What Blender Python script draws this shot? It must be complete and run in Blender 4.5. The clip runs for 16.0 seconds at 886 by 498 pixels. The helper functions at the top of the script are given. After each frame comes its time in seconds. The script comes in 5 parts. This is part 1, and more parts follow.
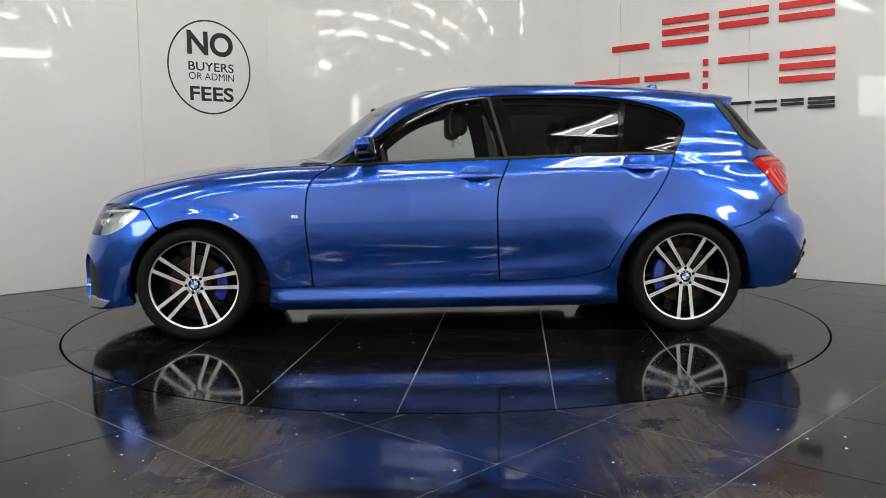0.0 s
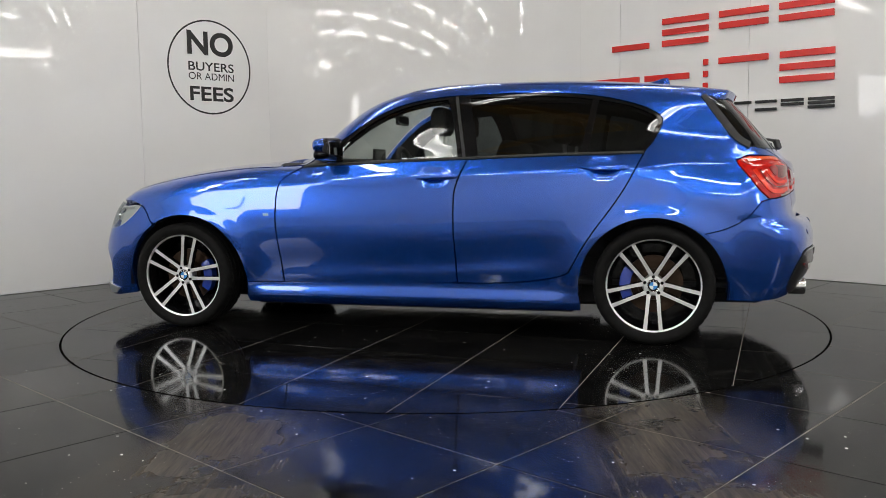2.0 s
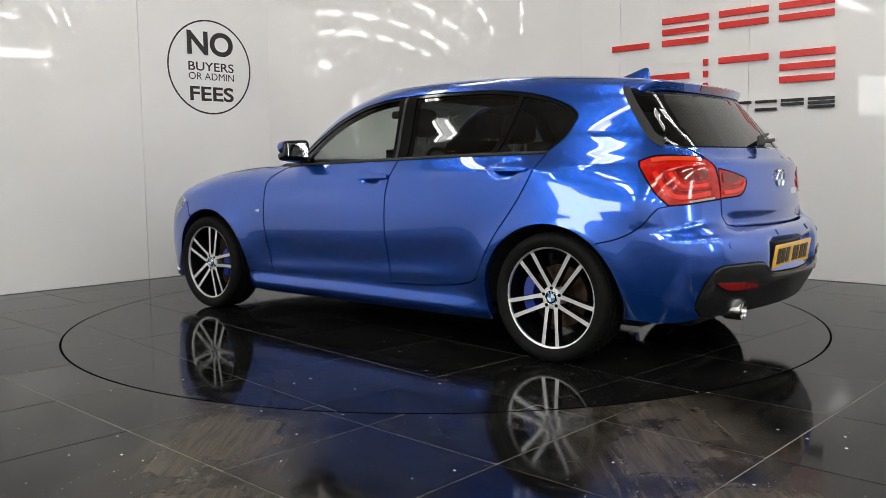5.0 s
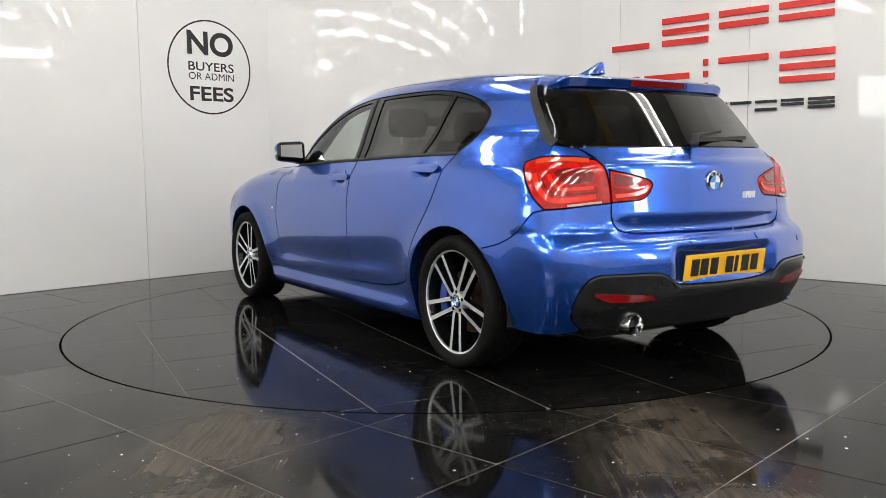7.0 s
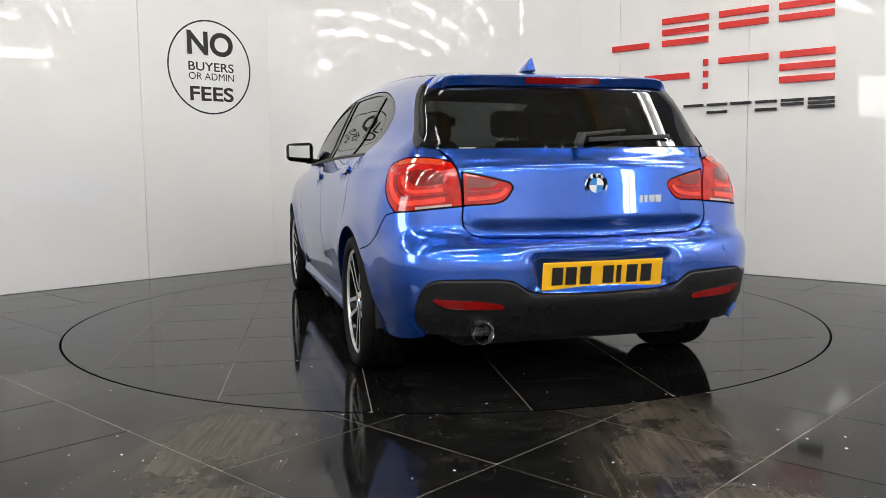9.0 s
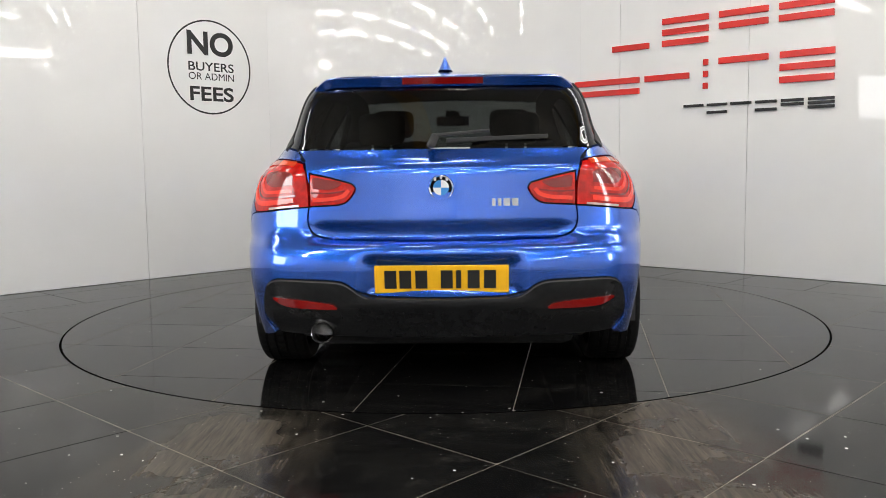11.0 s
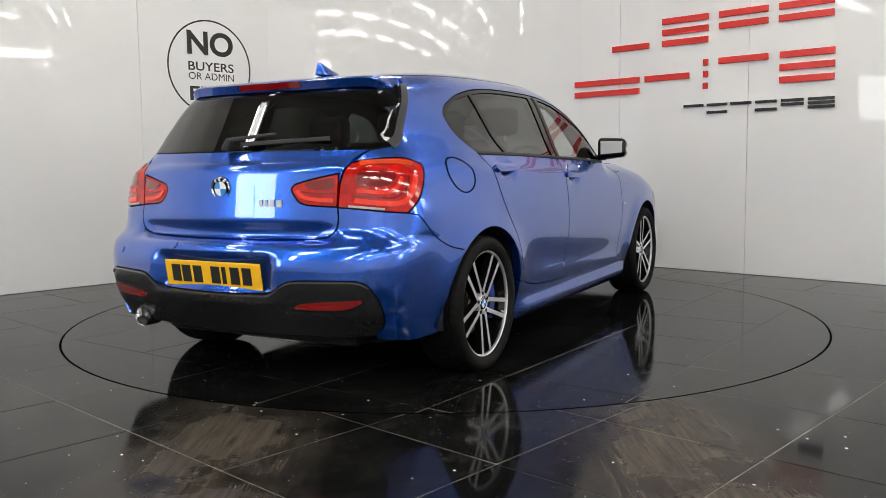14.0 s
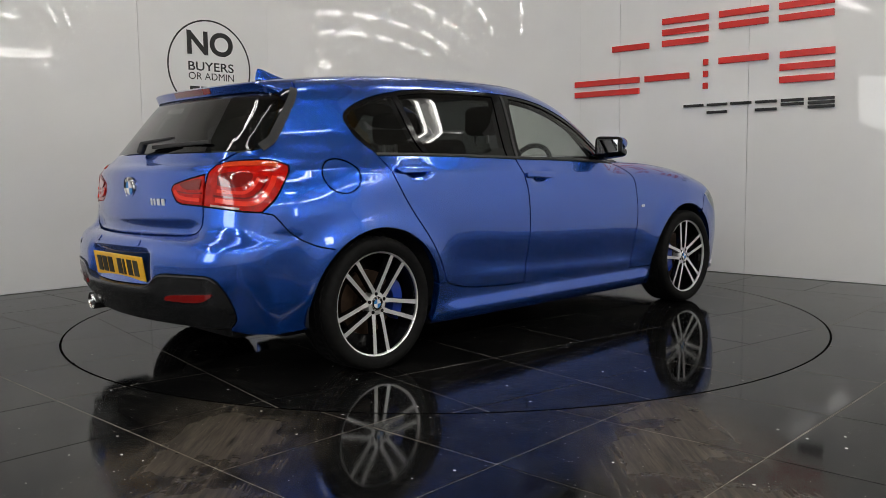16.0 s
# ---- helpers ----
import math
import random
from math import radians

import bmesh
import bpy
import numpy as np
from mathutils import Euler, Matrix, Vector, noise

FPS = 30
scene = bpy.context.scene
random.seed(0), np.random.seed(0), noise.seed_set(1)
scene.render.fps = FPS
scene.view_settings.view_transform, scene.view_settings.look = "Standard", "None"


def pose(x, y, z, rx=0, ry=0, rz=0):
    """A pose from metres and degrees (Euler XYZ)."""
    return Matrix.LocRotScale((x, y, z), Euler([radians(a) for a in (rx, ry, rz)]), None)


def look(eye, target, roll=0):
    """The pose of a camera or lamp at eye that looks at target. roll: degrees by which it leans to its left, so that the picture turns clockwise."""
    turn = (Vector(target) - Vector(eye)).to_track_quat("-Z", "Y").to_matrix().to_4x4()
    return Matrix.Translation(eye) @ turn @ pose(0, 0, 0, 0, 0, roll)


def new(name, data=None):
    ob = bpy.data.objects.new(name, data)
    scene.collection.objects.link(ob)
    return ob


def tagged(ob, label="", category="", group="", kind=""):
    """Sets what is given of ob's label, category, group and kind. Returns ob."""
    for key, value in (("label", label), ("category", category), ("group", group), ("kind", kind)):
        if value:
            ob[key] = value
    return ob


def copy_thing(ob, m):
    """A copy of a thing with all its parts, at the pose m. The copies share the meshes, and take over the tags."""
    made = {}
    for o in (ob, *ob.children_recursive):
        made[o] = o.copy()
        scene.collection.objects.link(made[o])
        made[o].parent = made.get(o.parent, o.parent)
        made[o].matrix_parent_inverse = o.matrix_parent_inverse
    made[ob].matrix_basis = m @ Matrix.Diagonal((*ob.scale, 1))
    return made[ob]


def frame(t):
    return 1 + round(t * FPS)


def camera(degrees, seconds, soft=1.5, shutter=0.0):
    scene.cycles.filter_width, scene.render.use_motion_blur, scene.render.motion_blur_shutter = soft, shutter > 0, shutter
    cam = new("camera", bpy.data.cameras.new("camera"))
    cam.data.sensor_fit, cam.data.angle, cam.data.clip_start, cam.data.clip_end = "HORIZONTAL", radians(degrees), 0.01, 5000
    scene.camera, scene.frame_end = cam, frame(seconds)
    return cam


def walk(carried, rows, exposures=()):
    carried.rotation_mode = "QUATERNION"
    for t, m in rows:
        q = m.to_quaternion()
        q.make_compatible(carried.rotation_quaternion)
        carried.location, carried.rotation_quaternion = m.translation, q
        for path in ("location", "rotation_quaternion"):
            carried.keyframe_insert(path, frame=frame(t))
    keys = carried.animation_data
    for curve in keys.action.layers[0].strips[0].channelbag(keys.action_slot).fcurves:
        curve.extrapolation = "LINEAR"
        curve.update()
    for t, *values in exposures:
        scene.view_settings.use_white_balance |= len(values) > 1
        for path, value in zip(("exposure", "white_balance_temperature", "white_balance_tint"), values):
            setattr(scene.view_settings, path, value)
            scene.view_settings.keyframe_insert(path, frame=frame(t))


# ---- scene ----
cam = camera(55.19, 16.0, soft=0.85)
EYE = (0.0, -5.386, 0.932)
VIEW = look(EYE, (-0.0081, 0.0, 0.404), -0.676)
walk(cam, [(0.0, VIEW), (16.0, VIEW)], exposures=[(0.0, -0.86), (2.0, -0.93), (3.5, -0.99), (4.5, -0.90), (6.0, -0.60), (7.0, -0.50), (9.0, -0.50), (12.5, -0.54), (14.5, -0.80), (16.0, -1.20)])

# ---- world and lights ----
world = bpy.data.worlds.new("hall_air")
scene.world = world
world.use_nodes = True
world.node_tree.nodes["Background"].inputs["Color"].default_value = (0.9, 0.95, 1.0, 1)
world.node_tree.nodes["Background"].inputs["Strength"].default_value = 0.05
CORNER = Vector((-0.2, 4.17, 0))
ALONG_L = Vector((-0.698, -0.716, 0)).normalized()
ALONG_R = Vector((0.736, -0.677, 0)).normalized()
CEILING = 4.3


def room(a, b, z=0.0):
    """A place in the hall: a metres along the left wall from the corner, b along the right wall."""
    return CORNER + ALONG_L * a + ALONG_R * b + Vector((0, 0, z))


def lamp(place, target, long, wide, power, colour=(0.99, 0.985, 0.975)):
    data = bpy.data.lights.new("tube_light", "AREA")
    data.shape, data.size, data.size_y, data.energy, data.color = "RECTANGLE", long, wide, power, colour
    ob = new("tube_light", data)
    ob.matrix_world = look(place, target)
    return ob


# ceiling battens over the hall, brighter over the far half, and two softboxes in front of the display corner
BATTENS = [(a, b) for a in (1.5, 3.8, 6.1, 8.4, 10.7) for b in (1.5, 3.8, 6.1, 8.4, 10.7)]
for a, b in BATTENS:
    p = room(a, b, CEILING - 0.388)
    lamp(p, p + Vector((0, 0, -1)), 1.5, 0.12, 5 if a < 8 and b < 8 else 120 if a > 8 and b > 8 else 42).matrix_world = Matrix.Translation(p) @ pose(0, 0, 0, 0, 0, 46)
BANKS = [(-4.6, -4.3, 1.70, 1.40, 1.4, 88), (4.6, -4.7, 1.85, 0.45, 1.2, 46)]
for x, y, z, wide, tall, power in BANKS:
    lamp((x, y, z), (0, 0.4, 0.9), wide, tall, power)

# ---- materials ----
MATS = {}


def material(name, colour, rough=0.5, metal=0.0, noise=None, bump=None, coat=0.0, emit=0.0, trans=0.0, alpha=1.0, spec=0.5, rvar=0.0, ior=1.45):
    """A principled material. noise: (scale, darker share, second colour) mixes a stain colour; bump: (scale, strength)."""
    m = bpy.data.materials.new(name)
    m.use_nodes = True
    n, l = m.node_tree.nodes, m.node_tree.links
    b = n["Principled BSDF"]
    i = b.inputs
    i["Base Color"].default_value = (*colour, 1)
    i["Roughness"].default_value, i["Metallic"].default_value = rough, metal
    i["Coat Weight"].default_value, i["Coat Roughness"].default_value = coat, 0.03
    i["Specular IOR Level"].default_value, i["Transmission Weight"].default_value, i["IOR"].default_value = spec, trans, ior
    if emit:
        i["Emission Color"].default_value, i["Emission Strength"].default_value = (*colour, 1), emit
    tc = n.new("ShaderNodeTexCoord")
    if noise:
        scale, share, second = noise
        t = n.new("ShaderNodeTexNoise")
        t.inputs["Scale"].default_value, t.inputs["Detail"].default_value = scale, 8
        r = n.new("ShaderNodeValToRGB")
        r.color_ramp.elements[0].position, r.color_ramp.elements[1].position = share - 0.12, share + 0.22
        r.color_ramp.elements[0].color, r.color_ramp.elements[1].color = (*second, 1), (*colour, 1)
        l.new(tc.outputs["Object"], t.inputs["Vector"])
        l.new(t.outputs["Fac"], r.inputs["Fac"])
        l.new(r.outputs["Color"], i["Base Color"])
        if rvar:
            mr = n.new("ShaderNodeMapRange")
            mr.inputs["To Min"].default_value, mr.inputs["To Max"].default_value = max(0.0, rough - rvar), rough + rvar
            l.new(t.outputs["Fac"], mr.inputs["Value"])
            l.new(mr.outputs["Result"], i["Roughness"])
    if bump:
        t = n.new("ShaderNodeTexNoise")
        t.inputs["Scale"].default_value, t.inputs["Detail"].default_value = bump[0], 4
        k = n.new("ShaderNodeBump")
        k.inputs["Strength"].default_value, k.inputs["Distance"].default_value = bump[1], 0.002
        l.new(tc.outputs["Object"], t.inputs["Vector"])
        l.new(t.outputs["Fac"], k.inputs["Height"])
        l.new(k.outputs["Normal"], i["Normal"])
    MATS[name] = m
    return m


def glass(name, tint, gloss=0.055):
    """A thin pane: tinted see-through with a clear reflection."""
    m = bpy.data.materials.new(name)
    m.use_nodes = True
    n, l = m.node_tree.nodes, m.node_tree.links
    n.remove(n["Principled BSDF"])
    t, g, mix, f, pw, ma = (n.new("ShaderNode" + k) for k in ("BsdfTransparent", "BsdfGlossy", "MixShader", "LayerWeight", "Math", "Math"))
    t.inputs["Color"].default_value = (*tint, 1)
    g.inputs["Roughness"].default_value = 0.015
    pw.operation, pw.inputs[1].default_value = "POWER", 4.0
    ma.operation, ma.inputs[1].default_value, ma.inputs[2].default_value = "MULTIPLY_ADD", 0.85, gloss
    l.new(f.outputs["Facing"], pw.inputs[0])
    l.new(pw.outputs[0], ma.inputs[0])
    l.new(ma.outputs[0], mix.inputs["Fac"])
    l.new(t.outputs["BSDF"], mix.inputs[1])
    l.new(g.outputs["BSDF"], mix.inputs[2])
    l.new(mix.outputs["Shader"], n["Material Output"].inputs["Surface"])
    MATS[name] = m
    return m


PAINT = material("blue_metallic_paint", (0.006, 0.076, 0.44), 0.27, 0.85, noise=(1500, 0.40, (0.008, 0.090, 0.49)), coat=1.0)
PAINT.node_tree.nodes["Principled BSDF"].inputs["Coat IOR"].default_value = 1.70
WALL = material("white_gloss_panel", (0.80, 0.80, 0.79), 0.03, noise=(1.3, 0.35, (0.76, 0.76, 0.755)), bump=(1.5, 0.07), rvar=0.02, spec=0.45)
TRIM = material("panel_joint_trim", (0.66, 0.66, 0.65), 0.4)


def stone(name, lanes):
    """Dark polished stone tile: clouded, dusty, with pale specks; lanes adds the scuffs of car tyres driven on and off."""
    m = material(name, (0.008, 0.008, 0.0085), 0.07, spec=0.113)
    n, l = m.node_tree.nodes, m.node_tree.links
    b = n["Principled BSDF"]
    tc, info, add = n.new("ShaderNodeTexCoord"), n.new("ShaderNodeObjectInfo"), n.new("ShaderNodeVectorMath")
    geo = n.new("ShaderNodeNewGeometry")
    mul = n.new("ShaderNodeMath")
    mul.operation, mul.inputs[1].default_value = "MULTIPLY", 37.0
    l.new(info.outputs["Random"], mul.inputs[0])
    l.new(tc.outputs["Object"], add.inputs[0])
    l.new(mul.outputs[0], add.inputs[1])

    def ramped(src, lo, hi):
        r = n.new("ShaderNodeMapRange")
        r.inputs["From Min"].default_value, r.inputs["From Max"].default_value = lo, hi
        l.new(src, r.inputs["Value"])
        return r.outputs["Result"]

    def noise_of(vec, scale, detail=8, rough=0.6):
        t = n.new("ShaderNodeTexNoise")
        t.inputs["Scale"].default_value, t.inputs["Detail"].default_value, t.inputs["Roughness"].default_value = scale, detail, rough
        l.new(vec, t.inputs["Vector"])
        return t.outputs["Fac"]

    def mathed(op, p, q):
        k = n.new("ShaderNodeMath")
        k.operation = op
        for i, v in enumerate((p, q)):
            if isinstance(v, (int, float)):
                k.inputs[i].default_value = v
            else:
                l.new(v, k.inputs[i])
        return k.outputs[0]

    def mixed(fac, p, q):
        k = n.new("ShaderNodeMix")
        k.data_type = "RGBA"
        l.new(fac, k.inputs["Factor"])
        for i, v in ((6, p), (7, q)):
            if isinstance(v, tuple):
                k.inputs[i].default_value = (*v, 1)
            else:
                l.new(v, k.inputs[i])
        return k.outputs[2]

    cloud = ramped(noise_of(add.outputs[0], 3.0), 0.35, 0.75)
    dust = ramped(noise_of(add.outputs[0], 14.0, 12, 0.78), 0.50, 0.78)
    dust = mathed("MULTIPLY", dust, ramped(noise_of(add.outputs[0], 1.7, 3), 0.4, 0.65))
    colour = mixed(cloud, (0.0032, 0.0032, 0.0034), (0.0075, 0.0073, 0.0069))
    colour = mixed(dust, colour, (0.046, 0.043, 0.038))
    rough = mathed("ADD", mathed("MULTIPLY", cloud, 0.05), mathed("ADD", mathed("MULTIPLY", dust, 0.25), 0.05))
    if lanes:
        sep = n.new("ShaderNodeSeparateXYZ")
        l.new(geo.outputs["Position"], sep.inputs[0])
        off = mathed("ABSOLUTE", mathed("SUBTRACT", mathed("ABSOLUTE", sep.outputs["X"], 0), 0.76), 0)
        lane = mathed("SUBTRACT", 1.0, ramped(off, 0.10, 0.40))
        lane = mathed("MULTIPLY", lane, ramped(mathed("MULTIPLY", sep.outputs["Y"], -1.0), 1.7, 2.3))
        st = n.new("ShaderNodeMapping")
        st.inputs["Scale"].default_value = (48, 3.0, 1)
        l.new(geo.outputs["Position"], st.inputs["Vector"])
        streak = ramped(noise_of(st.outputs["Vector"], 1.0, 10, 0.8), 0.38, 0.66)
        patch = ramped(noise_of(geo.outputs["Position"], 2.6, 6), 0.30, 0.52)
        scuff = mathed("MULTIPLY", lane, mathed("MULTIPLY", streak, patch))
        colour = mixed(scuff, colour, (0.115, 0.094, 0.070))
        rough = mathed("ADD", rough, mathed("MULTIPLY", mathed("MULTIPLY", lane, patch), 0.30))
    vo = n.new("ShaderNodeTexVoronoi")
    vo.inputs["Scale"].default_value = 11.0
    l.new(add.outputs[0], vo.inputs["Vector"])
    spot = mathed("LESS_THAN", vo.outputs["Distance"], 0.058)
    sparse = mathed("GREATER_THAN", noise_of(add.outputs[0], 5.0, 2), 0.49)
    colour = mixed(mathed("MULTIPLY", spot, sparse), colour, (0.60, 0.59, 0.56))
    grit = n.new("ShaderNodeTexVoronoi")
    grit.inputs["Scale"].default_value = 34.0
    l.new(add.outputs[0], grit.inputs["Vector"])
    fleck = mathed("MULTIPLY", mathed("LESS_THAN", grit.outputs["Distance"], 0.075), mathed("GREATER_THAN", noise_of(add.outputs[0], 7.0, 3), 0.49))
    colour = mixed(fleck, colour, (0.36, 0.35, 0.32))
    l.new(colour, b.inputs["Base Color"])
    l.new(rough, b.inputs["Roughness"])
    bp = n.new("ShaderNodeBump")
    bp.inputs["Strength"].default_value, bp.inputs["Distance"].default_value = 0.05, 0.002
    l.new(noise_of(add.outputs[0], 9.0, 3), bp.inputs["Height"])
    l.new(bp.outputs["Normal"], b.inputs["Normal"])
    return m


TILE = stone("black_stone_tile", False)
TILE_WORN = stone("scuffed_black_stone_tile", True)
GROUT = material("pale_grout", (0.24, 0.215, 0.18), 0.8, bump=(200, 0.2))
RIMGAP = material("dark_steel_gap", (0.002, 0.002, 0.002), 1.0, spec=0.0)
CEIL = material("grey_ceiling_sheet", (0.30, 0.29, 0.27), 0.7, noise=(0.8, 0.4, (0.22, 0.20, 0.17)))
STEEL = material("ochre_steel_beam", (0.42, 0.27, 0.08), 0.5, noise=(4, 0.4, (0.30, 0.19, 0.07)))
FARWALL = material("white_block_wall", (0.80, 0.80, 0.79), 0.6, noise=(0.5, 0.45, (0.58, 0.57, 0.54)), bump=(14, 0.2))
RED = material("red_acrylic", (0.62, 0.025, 0.02), 0.25, bump=(8, 0.02))
BLACK = material("black_vinyl", (0.012, 0.012, 0.012), 0.4, bump=(60, 0.03))
TUBE = material("lit_tube", (1.0, 0.97, 0.92), 0.5, emit=42.0)
HOUSING = material("white_enamel", (0.75, 0.75, 0.74), 0.4, bump=(30, 0.03))
RUBBER = material("tyre_rubber", (0.004, 0.004, 0.004), 0.7, noise=(30, 0.4, (0.008, 0.0077, 0.0074)), bump=(120, 0.2), spec=0.15)
GLOSS_BLACK = material("gloss_black", (0.004, 0.004, 0.0045), 0.10, bump=(300, 0.01), spec=0.35)
MATT_BLACK = material("matt_black_plastic", (0.012, 0.012, 0.013), 0.55, noise=(60, 0.4, (0.018, 0.018, 0.018)), bump=(400, 0.15))
DIFFUSER = material("grey_satin_plastic", (0.010, 0.0103, 0.011), 0.24, noise=(40, 0.4, (0.012, 0.0123, 0.0132)), bump=(500, 0.05), spec=0.4)
# paler than the diffuser, to paint the highlight on its upper bevel
EDGE_HIGHLIGHT = material("edge_highlight_grey", (0.05, 0.05, 0.055), 0.18, bump=(500, 0.05), coat=1.0)
SILVER = material("machined_alloy", (0.86, 0.86, 0.86), 0.34, 0.9, bump=(250, 0.06))
CHROME = material("chrome", (0.82, 0.82, 0.83), 0.07, 1.0, bump=(40, 0.01))
DISC = material("brake_disc_steel", (0.075, 0.045, 0.028), 0.5, 0.7, noise=(14, 0.5, (0.035, 0.02, 0.012)), bump=(300, 0.1))
CALIPER = material("blue_caliper_paint", (0.005, 0.03, 0.26), 0.35, coat=0.4, bump=(60, 0.05))
WHITE = material("white_enamel_badge", (0.8, 0.8, 0.8), 0.25, coat=0.5)
SKYBLUE = material("blue_enamel_badge", (0.05, 0.25, 0.62), 0.25, coat=0.5)
LAMP_RED = material("red_lamp_lens", (0.52, 0.006, 0.003), 0.10, noise=(34, 0.45, (0.30, 0.004, 0.002)), coat=0.25)
LAMP_GLOW = material("bright_red_light_guide", (0.74, 0.022, 0.008), 0.15, coat=0.6)
LAMP_DARK = material("dark_red_lens", (0.17, 0.003, 0.003), 0.1, coat=1.0)
LAMP_AMBER = material("amber_lens", (0.55, 0.045, 0.010), 0.1, coat=1.0)
LAMP_CLEAR = material("smoked_clear_lens", (0.40, 0.30, 0.28), 0.1, coat=1.0)
YELLOW = material("yellow_plate", (0.80, 0.43, 0.015), 0.3, noise=(20, 0.4, (0.76, 0.40, 0.012)), coat=0.5)
CABIN = material("black_cabin_cloth", (0.012, 0.012, 0.013), 0.8, noise=(40, 0.45, (0.02, 0.02, 0.022)), bump=(300, 0.2))
GREYCLOTH = material("grey_headlining", (0.25, 0.25, 0.24), 0.9, bump=(300, 0.1))
CLEAR = glass("clear_glass", (0.70, 0.74, 0.72))
PRIVACY = glass("privacy_glass", (0.07, 0.078, 0.078))
MIRROR = material("mirror_glass", (0.30, 0.305, 0.315), 0.03, 1.0)
SCREEN = glass("windscreen_glass", (0.62, 0.66, 0.64))


# ---- mesh helpers ----
def link(name, me, mat, parent=None, label=""):
    me.materials.append(mat)
    ob = new(name, me)
    if parent:
        ob.parent = parent
    return tagged(ob, label)


def part(name, bm, mat, parent=None, label="", smooth=False):
    """Links a bmesh as one mesh object under a thing or a part."""
    bmesh.ops.recalc_face_normals(bm, faces=bm.faces)
    me = bpy.data.meshes.new(name)
    bm.to_mesh(me)
    bm.free()
    if smooth:
        me.shade_smooth()
        me.set_sharp_from_angle(angle=radians(38))
    return link(name, me, mat, parent, label)


def box(size, at=(0, 0, 0), bevel=0.0, m=None, seg=2):
    bm = bmesh.new()
    bmesh.ops.create_cube(bm, size=1, matrix=Matrix.Diagonal((*size, 1)))
    if bevel:
        bmesh.ops.bevel(bm, geom=bm.edges, offset=bevel, segments=seg, affect="EDGES", profile=0.5)
    bmesh.ops.transform(bm, matrix=(m or Matrix()) @ Matrix.Translation(at) if m is None else m @ Matrix.Translation(at), verts=bm.verts)
    return bm


def merge(*bms):
    out = bmesh.new()
    for b in bms:
        me = bpy.data.meshes.new("joined")
        b.to_mesh(me)
        b.free()
        out.from_mesh(me)
        bpy.data.meshes.remove(me)
    return out


def lathe(profile, seg=64, axis="Y", closed=False):
    """Turns (radius, height) pairs round an axis."""
    bm = bmesh.new()
    rings = []
    for r, h in profile:
        ring = []
        for k in range(seg):
            a = 2 * math.pi * k / seg
            c, s = r * math.cos(a), r * math.sin(a)
            ring.append(bm.verts.new({"Y": (c, h, s), "Z": (c, s, h), "X": (h, c, s)}[axis]))
        rings.append(ring)
    pairs = list(zip(rings, rings[1:])) + ([(rings[-1], rings[0])] if closed else [])
    for p, q in pairs:
        for k in range(seg):
            bm.faces.new((p[k], p[(k + 1) % seg], q[(k + 1) % seg], q[k]))
    return bm


def prism(points, lo, hi, axis="Y", bevel=0.0):
    """A flat outline given depth: points (u, v), pushed from lo to hi along an axis."""
    bm = bmesh.new()
    put = {"Y": lambda u, v, d: (u, d, v), "X": lambda u, v, d: (d, u, v), "Z": lambda u, v, d: (u, v, d)}[axis]
    a = [bm.verts.new(put(u, v, lo)) for u, v in points]
    b = [bm.verts.new(put(u, v, hi)) for u, v in points]
    bm.faces.new(a)
    bm.faces.new(b[::-1])
    for k in range(len(a)):
        j = (k + 1) % len(a)
        bm.faces.new((a[k], b[k], b[j], a[j]))
    if bevel:
        bmesh.ops.bevel(bm, geom=bm.edges, offset=bevel, segments=2, affect="EDGES", profile=0.5)
    return bm


# ---- hall: walls, ceiling, floor ----
from mathutils import geometry

HALL = 12.2
WALL_TOP = CEILING
PANEL_TOP = 3.05


def upright(a, b, z0, z1, thick, name, mat, label):
    """A wall from a to b, with its thickness to the right of the way."""
    a, b = Vector(a), Vector(b)
    d = (b - a).normalized()
    n = Vector((d.y, -d.x, 0))
    bm = bmesh.new()
    q = [a, b, b + n * thick, a + n * thick]
    lo = [bm.verts.new((p.x, p.y, z0)) for p in q]
    hi = [bm.verts.new((p.x, p.y, z1)) for p in q]
    bm.faces.new(lo), bm.faces.new(hi)
    for k in range(4):
        bm.faces.new((lo[k], lo[(k + 1) % 4], hi[(k + 1) % 4], hi[k]))
    ob = part(name, bm, mat)
    return tagged(ob, label, "wall", kind="structure")


wall_left = upright(room(0, 0) + ALONG_L * -0.15, room(HALL, 0), 0, WALL_TOP, 0.15, "wall_west", FARWALL, "white gloss panelled showroom wall with a round notice")
wall_right = upright(room(0, 0), room(0, HALL), 0, WALL_TOP, -0.15, "wall_east", FARWALL, "white gloss panelled showroom wall behind raised red and black sign")
upright(room(HALL, -0.15), room(HALL, HALL + 0.15), 0, WALL_TOP, 0.15, "wall_south", FARWALL, "plain whitewashed block wall closing the hall")
upright(room(-0.0, HALL), room(HALL, HALL), 0, WALL_TOP, -0.15, "wall_north", FARWALL, "plain whitewashed block wall closing the hall")


